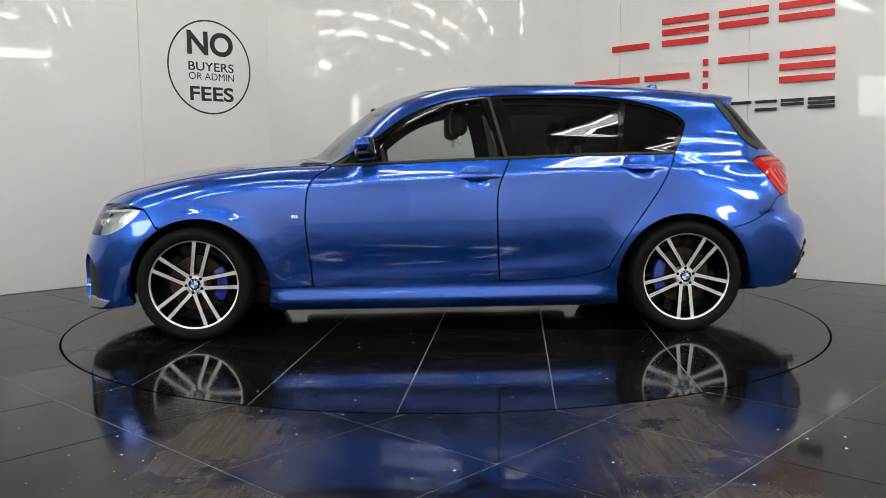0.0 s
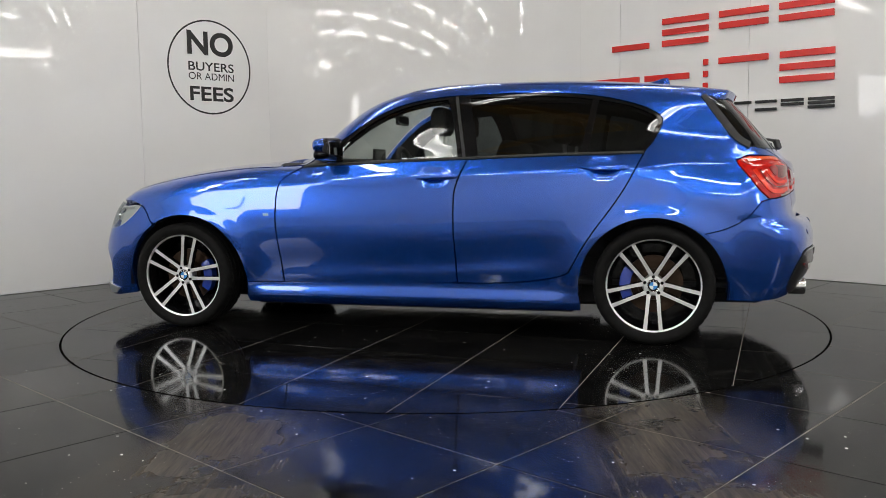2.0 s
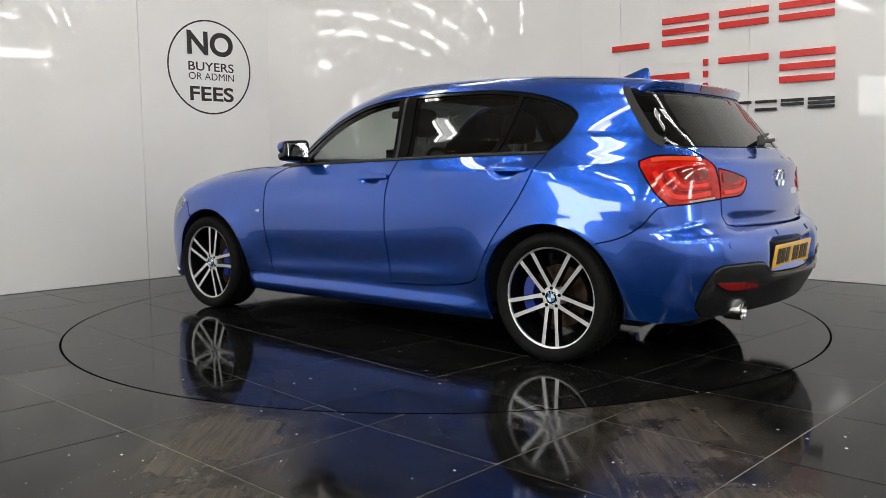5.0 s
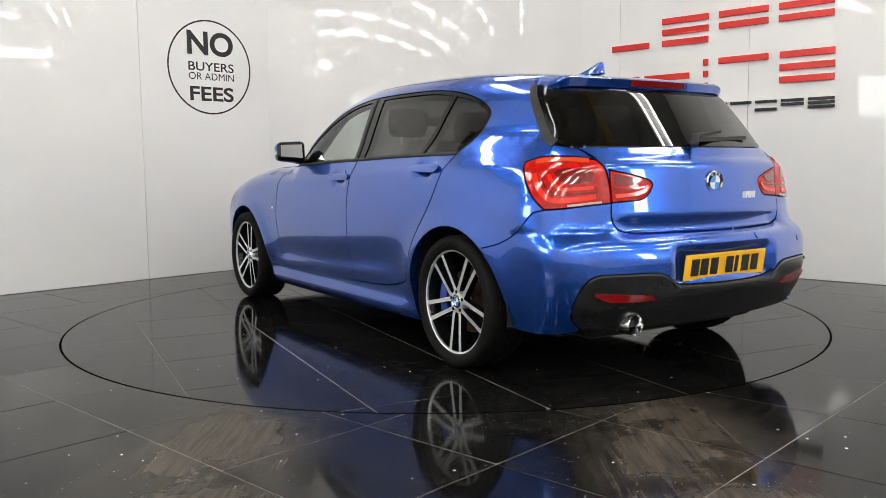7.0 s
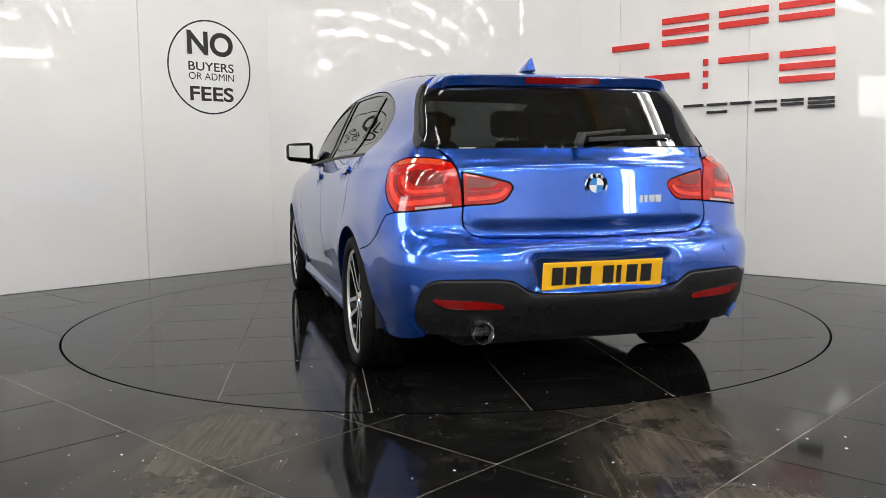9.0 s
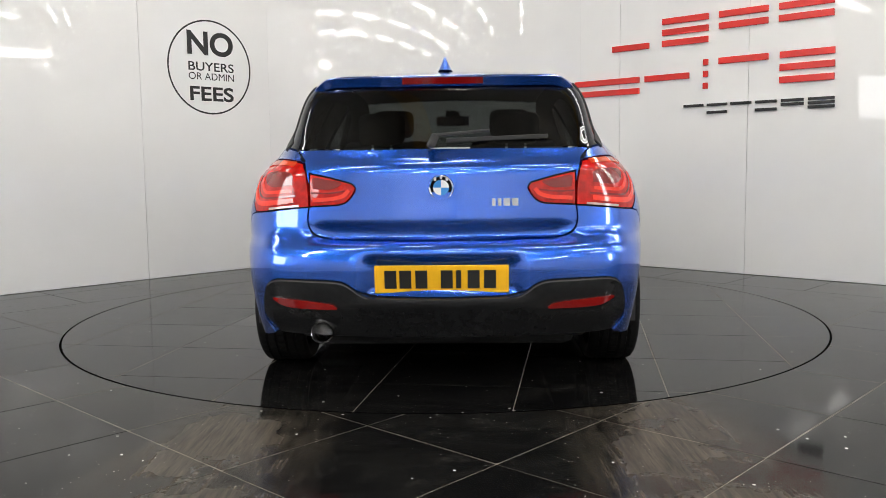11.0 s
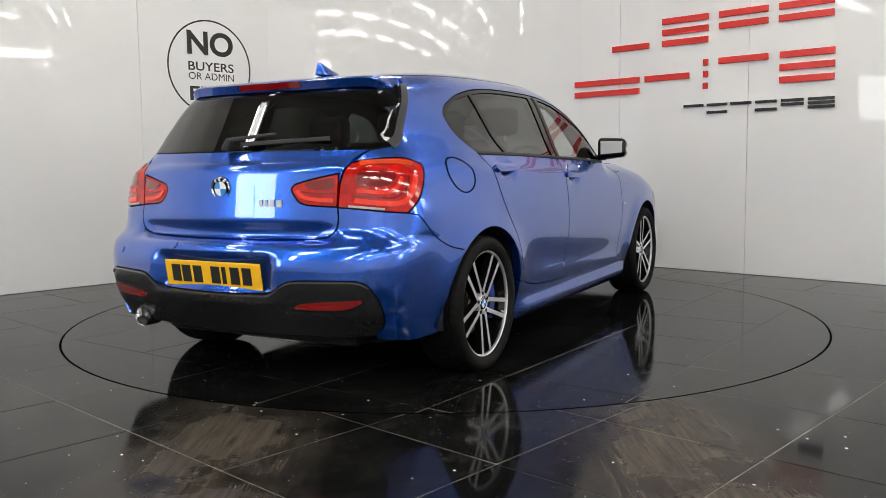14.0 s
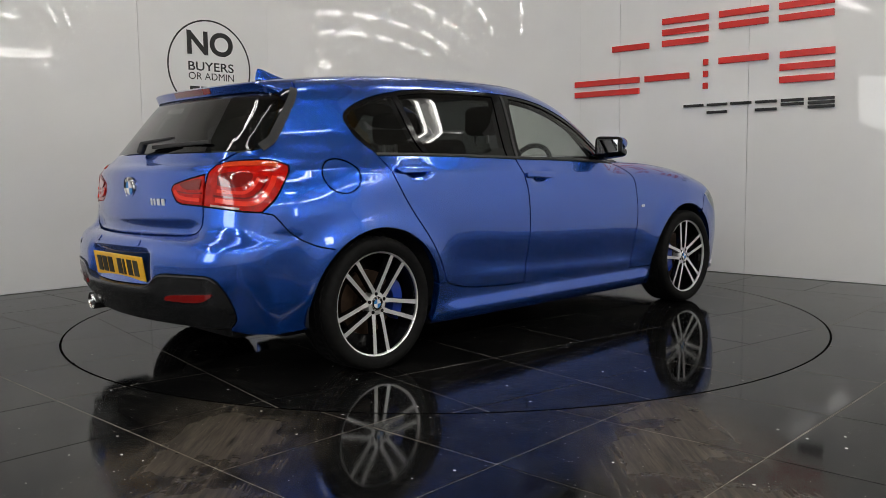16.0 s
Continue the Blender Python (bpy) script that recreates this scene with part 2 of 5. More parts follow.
def wall_panels(wall, start, way, normal, edges):
    """Gloss panels with fine open joints, proud of the wall by 12 mm."""
    for s0, s1 in zip(edges, edges[1:]):
        foot = 0.11 if s1 - s0 < 0.5 else 0.0
        if foot:
            plinth = part("plinth", box((s1 - s0, 0.004, foot - 0.006), bevel=0.001, seg=1), TRIM, wall)
            plinth.matrix_world = Matrix.Translation(start + way.normalized() * (s0 + s1) / 2 + normal.normalized() * 0.0025 + Vector((0, 0, foot / 2))) @ Matrix.Rotation(math.atan2(way.y, way.x), 4, "Z")
        bm = box((s1 - s0 - 0.003, 0.012, PANEL_TOP - 0.004 - foot), (0, 0, foot / 2), bevel=0.002, seg=1)
        ob = part("panel", bm, WALL, wall)
        x, y = way.normalized(), normal.normalized()
        if x.cross(y).z < 0:
            y = -y
        ob.matrix_world = Matrix.LocRotScale(start + x * (s0 + s1) / 2 + normal.normalized() * 0.006 + Vector((0, 0, PANEL_TOP / 2)),
                                             Matrix((x, y, Vector((0, 0, 1)))).transposed().to_quaternion(), None)


IN_L = Vector((0.716, -0.698, 0))
IN_R = Vector((-0.677, -0.736, 0))
edges_l = [2.06, 3.33, 4.58, 5.80, 7.02, 8.24, 9.46, 10.68, 12.1]
edges_r = [2.06, 2.487, 3.69, 4.91, 6.13, 7.35, 8.57, 9.79, 11.01, 12.1]
wall_panels(wall_left, CORNER, ALONG_L, IN_L, edges_l)
wall_panels(wall_right, CORNER, ALONG_R, IN_R, edges_r)

# rounded corner panel
bm = bmesh.new()
cove = []
for k in range(25):
    t = math.pi / 2 * k / 24
    d, e = 2.058 * (1 - math.cos(t)), 2.058 * (1 - math.sin(t))
    p = room(d, e)
    inward = (ALONG_R * math.cos(t) + ALONG_L * math.sin(t)).normalized()
    p = p + inward * 0.012
    cove.append([bm.verts.new((p.x, p.y, 0.004)), bm.verts.new((p.x, p.y, PANEL_TOP))]
                + [bm.verts.new((p.x - inward.x * 0.01, p.y - inward.y * 0.01, z)) for z in (PANEL_TOP, 0.004)])
for p, q in zip(cove, cove[1:]):
    for k in range(4):
        bm.faces.new((p[k], p[(k + 1) % 4], q[(k + 1) % 4], q[k]))
part("panel", bm, WALL, wall_right, smooth=True)

bm = bmesh.new()
for z in (CEILING, CEILING + 0.15):
    bm.faces.new([bm.verts.new(room(a, b, z)) for a, b in ((-0.3, -0.3), (HALL + 0.3, -0.3), (HALL + 0.3, HALL + 0.3), (-0.3, HALL + 0.3))])
tagged(part("ceiling", bm, CEIL), "grey sheeted hall ceiling", "ceiling", kind="structure")


def beam(a0, b0, a1, b1):
    p, q = room(a0, b0, CEILING - 0.12), room(a1, b1, CEILING - 0.12)
    d = (q - p)
    bms = []
    for w, h, z in ((0.16, 0.016, 0.11), (0.16, 0.016, -0.11), (0.012, 0.22, 0.0)):
        bms.append(box((d.length, w, h), (0, 0, z)))
    ob = part("roof_beam", merge(*bms), STEEL)
    ob.matrix_world = Matrix.Translation((p + q) / 2) @ Matrix.Rotation(math.atan2(d.y, d.x), 4, "Z")
    tagged(ob, "ochre painted steel roof beam", "beam", "roof beams")


for a in (2.4, 4.8, 7.2, 9.6):
    beam(a, 0.05, a, HALL - 0.05)

batten = tagged(new("ceiling_light"), "white twin tube batten hanging under the ceiling", "light", "ceiling battens")
part("housing", box((1.56, 0.20, 0.05), (0, 0, 0.05), 0.008), HOUSING, batten)
for y in (-0.085, 0.085):
    part("tube", merge(lathe([(0.001, -0.72), (0.016, -0.715), (0.016, 0.715), (0.001, 0.72)], 10, "X")), TUBE, batten, smooth=True).location = (0, y, -0.006)
for a in (-0.6, 0.6):
    part("hanger", box((0.012, 0.012, 0.36), (a, 0, 0.25)), HOUSING, batten)
for k, (a, b) in enumerate(BATTENS):
    m = Matrix.Translation(room(a, b, CEILING - 0.41)) @ pose(0, 0, 0, 0, 0, 46)
    if k:
        copy_thing(batten, m)
    else:
        first_batten = m
batten.matrix_world = first_batten
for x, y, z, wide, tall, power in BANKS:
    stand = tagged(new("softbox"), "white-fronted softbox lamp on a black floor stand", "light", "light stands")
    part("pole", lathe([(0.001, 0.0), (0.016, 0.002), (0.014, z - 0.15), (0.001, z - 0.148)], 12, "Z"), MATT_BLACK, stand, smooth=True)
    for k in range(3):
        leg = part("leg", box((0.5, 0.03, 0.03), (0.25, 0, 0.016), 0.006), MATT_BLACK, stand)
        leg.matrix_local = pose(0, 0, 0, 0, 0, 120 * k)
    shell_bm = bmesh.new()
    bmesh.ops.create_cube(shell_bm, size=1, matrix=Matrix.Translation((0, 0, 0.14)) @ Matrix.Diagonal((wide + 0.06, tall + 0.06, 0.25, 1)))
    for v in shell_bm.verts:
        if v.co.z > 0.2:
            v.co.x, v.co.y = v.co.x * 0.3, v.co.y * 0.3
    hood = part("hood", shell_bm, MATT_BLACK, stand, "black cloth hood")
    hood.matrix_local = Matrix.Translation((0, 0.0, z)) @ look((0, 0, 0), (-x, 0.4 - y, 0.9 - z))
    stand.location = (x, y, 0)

for x, y, z, turn in ((2.34, -0.85, 3.05, -19), (7.3, -3.3, 3.0, -24)):
    copy_thing(batten, Matrix.Translation((x, y, z)) @ pose(0, 0, 0, 0, 0, turn))
ring = tagged(new("ring_light"), "round white ring lamp hanging over the hall", "light")
part("tube", lathe([(0.42 + 0.03 * math.cos(t), 0.03 * math.sin(t)) for t in np.linspace(0, 2 * math.pi, 8, endpoint=False)], 32, "Z", closed=True), TUBE, ring, smooth=True)
part("hanger", box((0.02, 0.02, CEILING - 3.0), (0.42, 0, (CEILING - 3.0) / 2)), HOUSING, ring)
ring.location = (5.7, -2.9, 3.0)

# ---- floor tiles and turntable ----
RING = 2.252
TILE_W = 0.605
floor = part("floor", box((1, 1, 0.1)), GROUT)
bm = bmesh.new()
bm.faces.new([bm.verts.new(room(a, b, -0.0018)) for a, b in ((-0.1, -0.1), (HALL + 0.1, -0.1), (HALL + 0.1, HALL + 0.1), (-0.1, HALL + 0.1))])
bm.to_mesh(floor.data)
bm.free()
tagged(floor, "dark polished stone tile floor with thin pale joints and scuffs", "floor", kind="structure")


def cut_tile(cx, cy, half, keep_inside, radius):
    """A square tile cut by a circle about the origin; corners are in the frame of the circle."""
    c = [(cx - half, cy - half), (cx + half, cy - half), (cx + half, cy + half), (cx - half, cy + half)]
    pts = []
    for (x0, y0), (x1, y1) in zip(c, c[1:] + c[:1]):
        pts += [(x0 + (x1 - x0) * k / 24, y0 + (y1 - y0) * k / 24) for k in range(24)]
    inside = [math.hypot(x, y) < radius for x, y in pts]
    loop = [p for p, i in zip(pts, inside) if i == keep_inside]
    n = 720
    arc = [(radius * math.cos(2 * math.pi * k / n), radius * math.sin(2 * math.pi * k / n)) for k in range(n)]
    extra = [(x, y) for x, y in arc if abs(x - cx) < half and abs(y - cy) < half]
    tri = geometry.delaunay_2d_cdt([Vector(p) for p in loop + extra], [], [], 0, 1e-6)
    vs, fs = tri[0], tri[2]
    good = []
    for f in fs:
        mx, my = sum(vs[i].x for i in f) / 3, sum(vs[i].y for i in f) / 3
        d = math.hypot(mx, my)
        if (d < radius) == keep_inside and abs(d - radius) > 1e-5:
            good.append(list(f))
    return [(v.x, v.y) for v in vs], good


def tile_field(owner, angle, phase_u, phase_v, reach, test, keep_inside, radius, mat, count):
    """Square tiles as parts of the floor; those that the circle crosses are cut to it."""
    half = TILE_W / 2 - 0.0018
    whole = bpy.data.meshes.new("tile")
    bm = box((2 * half, 2 * half, 0.006), (0, 0, -0.003), 0.0012, seg=1)
    bm.to_mesh(whole)
    bm.free()
    whole.materials.append(mat)
    ca, sa = math.cos(angle), math.sin(angle)
    spots = []
    for i in range(-reach, reach + 1):
        for j in range(-reach, reach + 1):
            u, v = phase_u + i * TILE_W, phase_v + j * TILE_W
            spots.append((math.hypot(u, v), u, v))
    spots.sort()
    made, rest = 0, bmesh.new()
    for d, u, v in spots:
        x, y = ca * u - sa * v, sa * u + ca * v
        if not test(x, y):
            continue
        near = math.hypot(max(abs(u) - half, 0), max(abs(v) - half, 0))
        far = math.hypot(abs(u) + half, abs(v) + half)
        if (keep_inside and near >= radius) or (not keep_inside and far <= radius):
            continue
        if near < radius < far:
            vs, fs = cut_tile(u, v, half, keep_inside, radius)
            if not fs:
                continue
            me = bpy.data.meshes.new("tile")
            me.from_pydata([(a - u, b - v, 0.0) for a, b in vs], [], fs)
            me.materials.append(mat)
            for p in me.polygons:
                if p.normal.z < 0:
                    p.flip()
        else:
            me = whole
        if made < count:
            ob = new("tile", me)
            ob.parent = owner
            ob.matrix_local = Matrix.Translation((x, y, 0)) @ Matrix.Rotation(angle, 4, "Z")
            made += 1
        else:
            m = Matrix.Translation((x, y, 0)) @ Matrix.Rotation(angle, 4, "Z")
            q = [rest.verts.new(m @ Vector((a * half, b * half, 0))) for a, b in ((-1, -1), (1, -1), (1, 1), (-1, 1))]
            rest.faces.new(q)
    if rest.faces:
        ob = part("far_tiles", rest, mat, owner)
        tagged(ob, "the same dark tiles further off", kind="stuff")
    else:
        rest.free()


def in_hall(x, y):
    d = Vector((x, y, 0)) - CORNER
    det = ALONG_L.x * ALONG_R.y - ALONG_L.y * ALONG_R.x
    a = (d.x * ALONG_R.y - d.y * ALONG_R.x) / det
    b = (ALONG_L.x * d.y - ALONG_L.y * d.x) / det
    return -0.28 < a < HALL and -0.28 < b < HALL


def build_tiles(turntable):
    tile_field(floor, radians(47), 1.682 + TILE_W / 2 - 4 * TILE_W, -2.03 - TILE_W / 2 + 4 * TILE_W, 20, in_hall, False, RING + 0.012, TILE_WORN, 290)
    tile_field(turntable, radians(82.7), 0.0 + TILE_W / 2, 0.003 + TILE_W / 2, 5, lambda x, y: True, True, RING, TILE, 200)


turntable = tagged(new("turntable"), "round revolving floor plate tiled in dark polished stone", "turntable")
part("base_plate", lathe([(0.001, -0.0012), (RING - 0.002, -0.0012), (RING - 0.002, -0.0015), (0.001, -0.0016)], 128, "Z"), GROUT, turntable)
ob = part("turntable_gap", lathe([(RING - 0.005, -0.0009), (RING + 0.012, -0.0009), (RING + 0.012, -0.0016), (RING - 0.005, -0.0016)], 180, "Z", closed=True), RIMGAP, floor)


# ---- signs on the walls ----
def on_wall(start, way, normal, s, z, out=0.0):
    x, y = way.normalized(), -normal.normalized()
    p = start + x * s + normal.normalized() * (0.0125 + out) + Vector((0, 0, z))
    return Matrix.LocRotScale(p, Matrix((x, y, Vector((0, 0, 1)))).transposed().to_quaternion(), None)


LEFT0, RIGHT0 = Vector((-3.352, 0.937, 0)), Vector((1.63, 2.486, 0))
notice = tagged(new("wall_notice"), "round black-outlined notice lettered in black on the white wall", "sign")
ringbm = lathe([(0.398, 0.0), (0.412, 0.0), (0.412, -0.002), (0.398, -0.002)], 96, "Y", closed=True)
ob = part("outline_ring", ringbm, BLACK, notice)
ob.matrix_world = on_wall(LEFT0, -ALONG_L, IN_L, 1.845, 1.824)


def words(text, s0, s1, z0, z1, bold):
    cu = bpy.data.curves.new("words", "FONT")
    cu.body, cu.size, cu.offset, cu.extrude = text, 1.0, bold, 0.004
    tmp = new("words", cu)
    bpy.context.view_layer.update()
    me = bpy.data.meshes.new_from_object(tmp.evaluated_get(bpy.context.evaluated_depsgraph_get()))
    bpy.data.objects.remove(tmp)
    co = np.array([v.co for v in me.vertices])
    lo, hi = co.min(0), co.max(0)
    for v in me.vertices:
        v.co = ((v.co.x - lo[0]) / (hi[0] - lo[0]) * (s1 - s0), -0.001 - 0.001 * (v.co.z > 0), (v.co.y - lo[1]) / (hi[1] - lo[1]) * (z1 - z0))
    me.materials.clear()
    ob = link("lettering", me, BLACK, notice)
    ob.matrix_world = on_wall(LEFT0, -ALONG_L, IN_L, s0, z0)


words("NO", 1.625, 2.08, 1.925, 2.135, 0.030)
words("BUYERS", 1.63, 2.08, 1.79, 1.867, 0.012)
words("OR ADMIN", 1.63, 2.08, 1.712, 1.774, 0.0)
words("FEES", 1.637, 2.07, 1.528, 1.655, 0.022)

wall_sign = tagged(new("wall_sign"), "raised company sign of red and black acrylic bars", "sign")
# each row: bottom, top, bar height, then per cell its ends and the heights (0 low, 0.5 middle, 1 top) at which bars run
ROWS = [(1.945, 2.185, 0.052, RED, "red_bar", ((-0.072, 0.300, (0,)), (0.429, 0.853, (0, 0.5, 1)), (0.948, 1.36, (0.5, 1)), (1.447, 1.866, (0.5, 1)))),
        (1.556, 1.805, 0.052, RED, "red_bar", ((-0.478, 0.206, (0, 0.5)), (0.262, 0.686, (0.5,)), (0.815, 0.856, (0, 0.5, 1)), (0.951, 1.369, (1,)), (1.462, 1.881, (0, 0.5, 1)))),
        (1.346, 1.431, 0.022, BLACK, "black_bar", ((0.642, 0.82, (1,)), (0.855, 1.03, (0, 1)), (1.06, 1.235, (1,)), (1.27, 1.445, (0, 1)), (1.48, 1.655, (0.5, 1)), (1.69, 1.888, (0, 0.5, 1))))]
for z0, z1, thick, mat, name, cells in ROWS:
    for s0, s1, levels in cells:
        for level in levels:
            ob = part(name, box((s1 - s0, 0.022, thick), bevel=0.002, seg=1), mat, wall_sign)
            ob.matrix_world = on_wall(RIGHT0, ALONG_R, IN_R, (s0 + s1) / 2, z0 + thick / 2 + (z1 - z0 - thick) * level, 0.010)


# ---- car body surface: one smooth field, negative inside ----
def table(*pairs, soft=25):
    """A smooth curve through (x, y) pairs, monotone between them."""
    pairs = sorted(pairs)
    xs, ys = np.array([p[0] for p in pairs], float), np.array([p[1] for p in pairs], float)
    h, d = np.diff(xs), np.diff(ys) / np.diff(xs)
    m = np.concatenate([[d[0]], [0 if a * b <= 0 else 2 * a * b / (a + b) for a, b in zip(d, d[1:])], [d[-1]]])
    u = np.linspace(xs[0], xs[-1], 900)
    i = np.clip(np.searchsorted(xs, u) - 1, 0, len(h) - 1)
    s = (u - xs[i]) / h[i]
    v = (ys[i] * (1 + 2 * s) * (1 - s) ** 2 + ys[i + 1] * s * s * (3 - 2 * s)
         + h[i] * (m[i] * s * (1 - s) ** 2 + m[i + 1] * s * s * (s - 1)))
    ker = np.hanning(soft) / np.hanning(soft).sum()
    v = np.convolve(np.pad(v, soft // 2, mode="reflect", reflect_type="odd"), ker, "valid")
    return lambda q: np.interp(q, u, v)


TOP = table((2.3, 0.60), (2.12, 0.70), (2.03, 0.778), (1.9, 0.833), (1.72, 0.883), (1.5, 0.926), (1.28, 0.954), (1.05, 0.973), (0.85, 0.988), (0.76, 1.0),
            (0.66, 1.085), (0.5, 1.215), (0.34, 1.312), (0.2, 1.362), (0.05, 1.396), (-0.12, 1.412), (-0.35, 1.418), (-0.65, 1.416),
            (-1.0, 1.404), (-1.3, 1.38), (-1.5, 1.357), (-1.7, 1.325), (-2.3, 1.2))
SECT = table((0.08, 0.765), (0.16, 0.803), (0.22, 0.820), (0.28, 0.832), (0.34, 0.844), (0.42, 0.858), (0.50, 0.868), (0.58, 0.8735), (0.64, 0.8735), (0.70, 0.871),
             (0.78, 0.864), (0.835, 0.857), (0.868, 0.851), (0.90, 0.840), (0.95, 0.825), (1.0, 0.802), (1.1, 0.758), (1.2, 0.706), (1.3, 0.650), (1.42, 0.58))
PLAN_LOW = table((2.2, 0.88), (1.9, 0.935), (1.6, 0.975), (1.3, 0.995), (0.9, 0.998), (0.0, 1.0), (-0.6, 1.002), (-1.0, 1.0), (-1.35, 0.995), (-1.7, 0.972), (-2.0, 0.92), (-2.3, 0.85))
PLAN_UP = table((1.0, 0.96), (0.6, 1.0), (0.2, 1.015), (-0.3, 1.005), (-0.7, 0.98), (-1.1, 0.948), (-1.4, 0.917), (-1.7, 0.885), (-2.1, 0.84))
REAR = table((0.05, -1.98), (0.15, -2.07), (0.22, -2.125), (0.30, -2.17), (0.40, -2.20), (0.47, -2.212), (0.54, -2.212), (0.590, -2.198), (0.622, -2.180), (0.634, -2.160), (0.645, -2.122), (0.66, -2.106),
             (0.70, -2.112), (0.716, -2.121), (0.735, -2.119), (0.80, -2.111), (0.87, -2.104), (0.915, -2.098), (0.935, -2.088), (0.950, -2.058), (1.0, -2.01), (1.27, -1.775), (1.36, -1.70), (1.5, -1.6), soft=9)
REAR_SIDE = table((0.05, -1.98), (0.15, -2.07), (0.22, -2.125), (0.30, -2.17), (0.40, -2.20), (0.47, -2.212), (0.54, -2.211), (0.595, -2.198), (0.622, -2.182), (0.648, -2.148), (0.675, -2.130), (0.72, -2.122), (0.80, -2.112), (0.87, -2.104),
                  (0.915, -2.096), (0.945, -2.068), (1.0, -2.01), (1.27, -1.775), (1.36, -1.70), (1.5, -1.6), soft=13)
NOSE = table((0.05, 2.06), (0.15, 2.10), (0.25, 2.115), (0.4, 2.115), (0.5, 2.10), (0.6, 2.075), (0.7, 2.045), (0.8, 2.0), (1.0, 1.9))
ARCHES = ((1.318, 0.285, 0.378), (-1.335, 0.285, 0.372))


def smax(a, b, k):
    h = np.clip(k - np.abs(a - b), 0, None) / k
    return np.maximum(a, b) + h * h * k * 0.25


def ramp(v, lo, hi):
    s = np.clip((v - lo) / (hi - lo), 0, 1)
    return s * s * (3 - 2 * s)


def half_width(x, z):
    zc = z - np.where(z > 0.3, 1, 0) * (0.025 - 0.030 * x) * ramp(z, 0.5, 0.85) * (1 - ramp(z, 0.93, 1.1))
    up = ramp(z, 0.84, 1.12)
    w = SECT(zc) * (PLAN_LOW(x) * (1 - up) + PLAN_UP(x) * up)
    for cx, cz, r in ARCHES:
        d = np.hypot(x - cx, z - cz) - r
        w = w + 0.016 * np.exp(-(d / 0.085) ** 2) * (1 - ramp(z, 0.62, 0.80)) * ramp(z, 0.18, 0.42)
    # sill bulge between the wheels
    w = w + 0.026 * np.exp(-((z - 0.205) / 0.045) ** 2) * ramp(x, -1.05, -0.8) * (1 - ramp(x, 0.85, 1.0))
    # hollow along the doors, deeper towards the rear wheel
    w = w - 0.010 * np.exp(-((z - 0.40 - 0.06 * ramp(-x, 0, 0.9)) / 0.09) ** 2) * ramp(x, -1.0, -0.7) * (1 - ramp(x, 0.6, 0.95))
    # sharp shoulder line from the front wing to the tail lamp
    dz = z - (0.868 - 0.034 * x)
    w = w + 0.009 * np.exp(-(np.sqrt(dz * dz + 0.003 ** 2) - 0.003) / 0.028) * ramp(x, -1.9, -1.4) * (1 - ramp(x, 0.45, 0.95))
    # softer line low on the doors
    dl = z - (0.345 - 0.04 * x)
    w = w + 0.006 * np.exp(-(np.sqrt(dl * dl + 0.006 ** 2) - 0.006) / 0.03) * ramp(x, -0.9, -0.5) * (1 - ramp(x, 0.6, 0.9))
    return w - 0.058 * ramp(-x, 1.22, 1.88) * ramp(z, 0.72, 1.0) * (1 - ramp(z, 0.95, 1.32))


def F(x, y, z):
    ya = np.sqrt(y * y + 1e-6)
    side = ya - half_width(x, z)
    xt = x + 0.33 * y * y
    zt = TOP(xt) - (0.09 - 0.03 * ramp(x, 0.6, 1.0)) * y * y
    slope = (TOP(xt + 0.01) - TOP(xt - 0.01)) / 0.02
    top = (z - zt) / np.sqrt(1 + slope * slope)
    f = smax(side, top, 0.11)
    corner = ramp(ya, 0.44, 0.58)
    rs = (REAR_SIDE(z + 0.01) - REAR_SIDE(z - 0.01)) / 0.02
    rear = (REAR(z) * (1 - corner) + REAR_SIDE(z) * corner + (0.26 + 0.03 * ramp(z, 0.6, 0.7)) * y * y - x) / np.sqrt(1 + rs * rs)
    f = smax(f, rear, 0.15 - 0.085 * ramp(z, 0.98, 1.10))
    front = x - (NOSE(z) - 0.30 * y * y)
    f = smax(f, front, 0.16)
    return smax(f, 0.13 + 0.05 * ramp(-x, 1.6, 2.2) - z, 0.05)


def grad(p, e=0.003):
    x, y, z = p.T
    g = np.stack([F(x + e, y, z) - F(x - e, y, z), F(x, y + e, z) - F(x, y - e, z), F(x, y, z + e) - F(x, y, z - e)], 1)
    return g / np.maximum(np.linalg.norm(g, axis=1, keepdims=True), 1e-9)


AXIS = -1.25


def cast(kind, uv):
    """Points of the body surface under flat coordinates: side (x, z), top (x, y), rear (y, z), wrap (angle about an upright axis, z), nose (angle, z)."""
    uv = np.asarray(uv, float).reshape(-1, 2)
    u, v = uv.T
    o, one = np.zeros_like(u), np.ones_like(u)
    if kind == "side":
        p0, p1 = np.stack([u, o, v], 1), np.stack([u, one * 1.1, v], 1)
    elif kind == "top":
        p0, p1 = np.stack([u, v, one * 0.5], 1), np.stack([u, v, one * 1.7], 1)
    elif kind == "rear":
        p0, p1 = np.stack([one * -1.2, u, v], 1), np.stack([one * -2.5, u, v], 1)
    else:
        a, s = (AXIS, -1) if kind == "wrap" else (1.2, 1)
        p0, p1 = np.stack([one * a, o, v], 1), np.stack([a + s * np.cos(u) * 1.5, np.sin(u) * 1.5, v], 1)
    lo, hi = o.copy(), one.copy()
    for _ in range(24):
        mid = (lo + hi) / 2
        p = p0 + (p1 - p0) * mid[:, None]
        inside = F(*p.T) < 0
        lo, hi = np.where(inside, mid, lo), np.where(inside, hi, mid)
    return p0 + (p1 - p0) * lo[:, None]


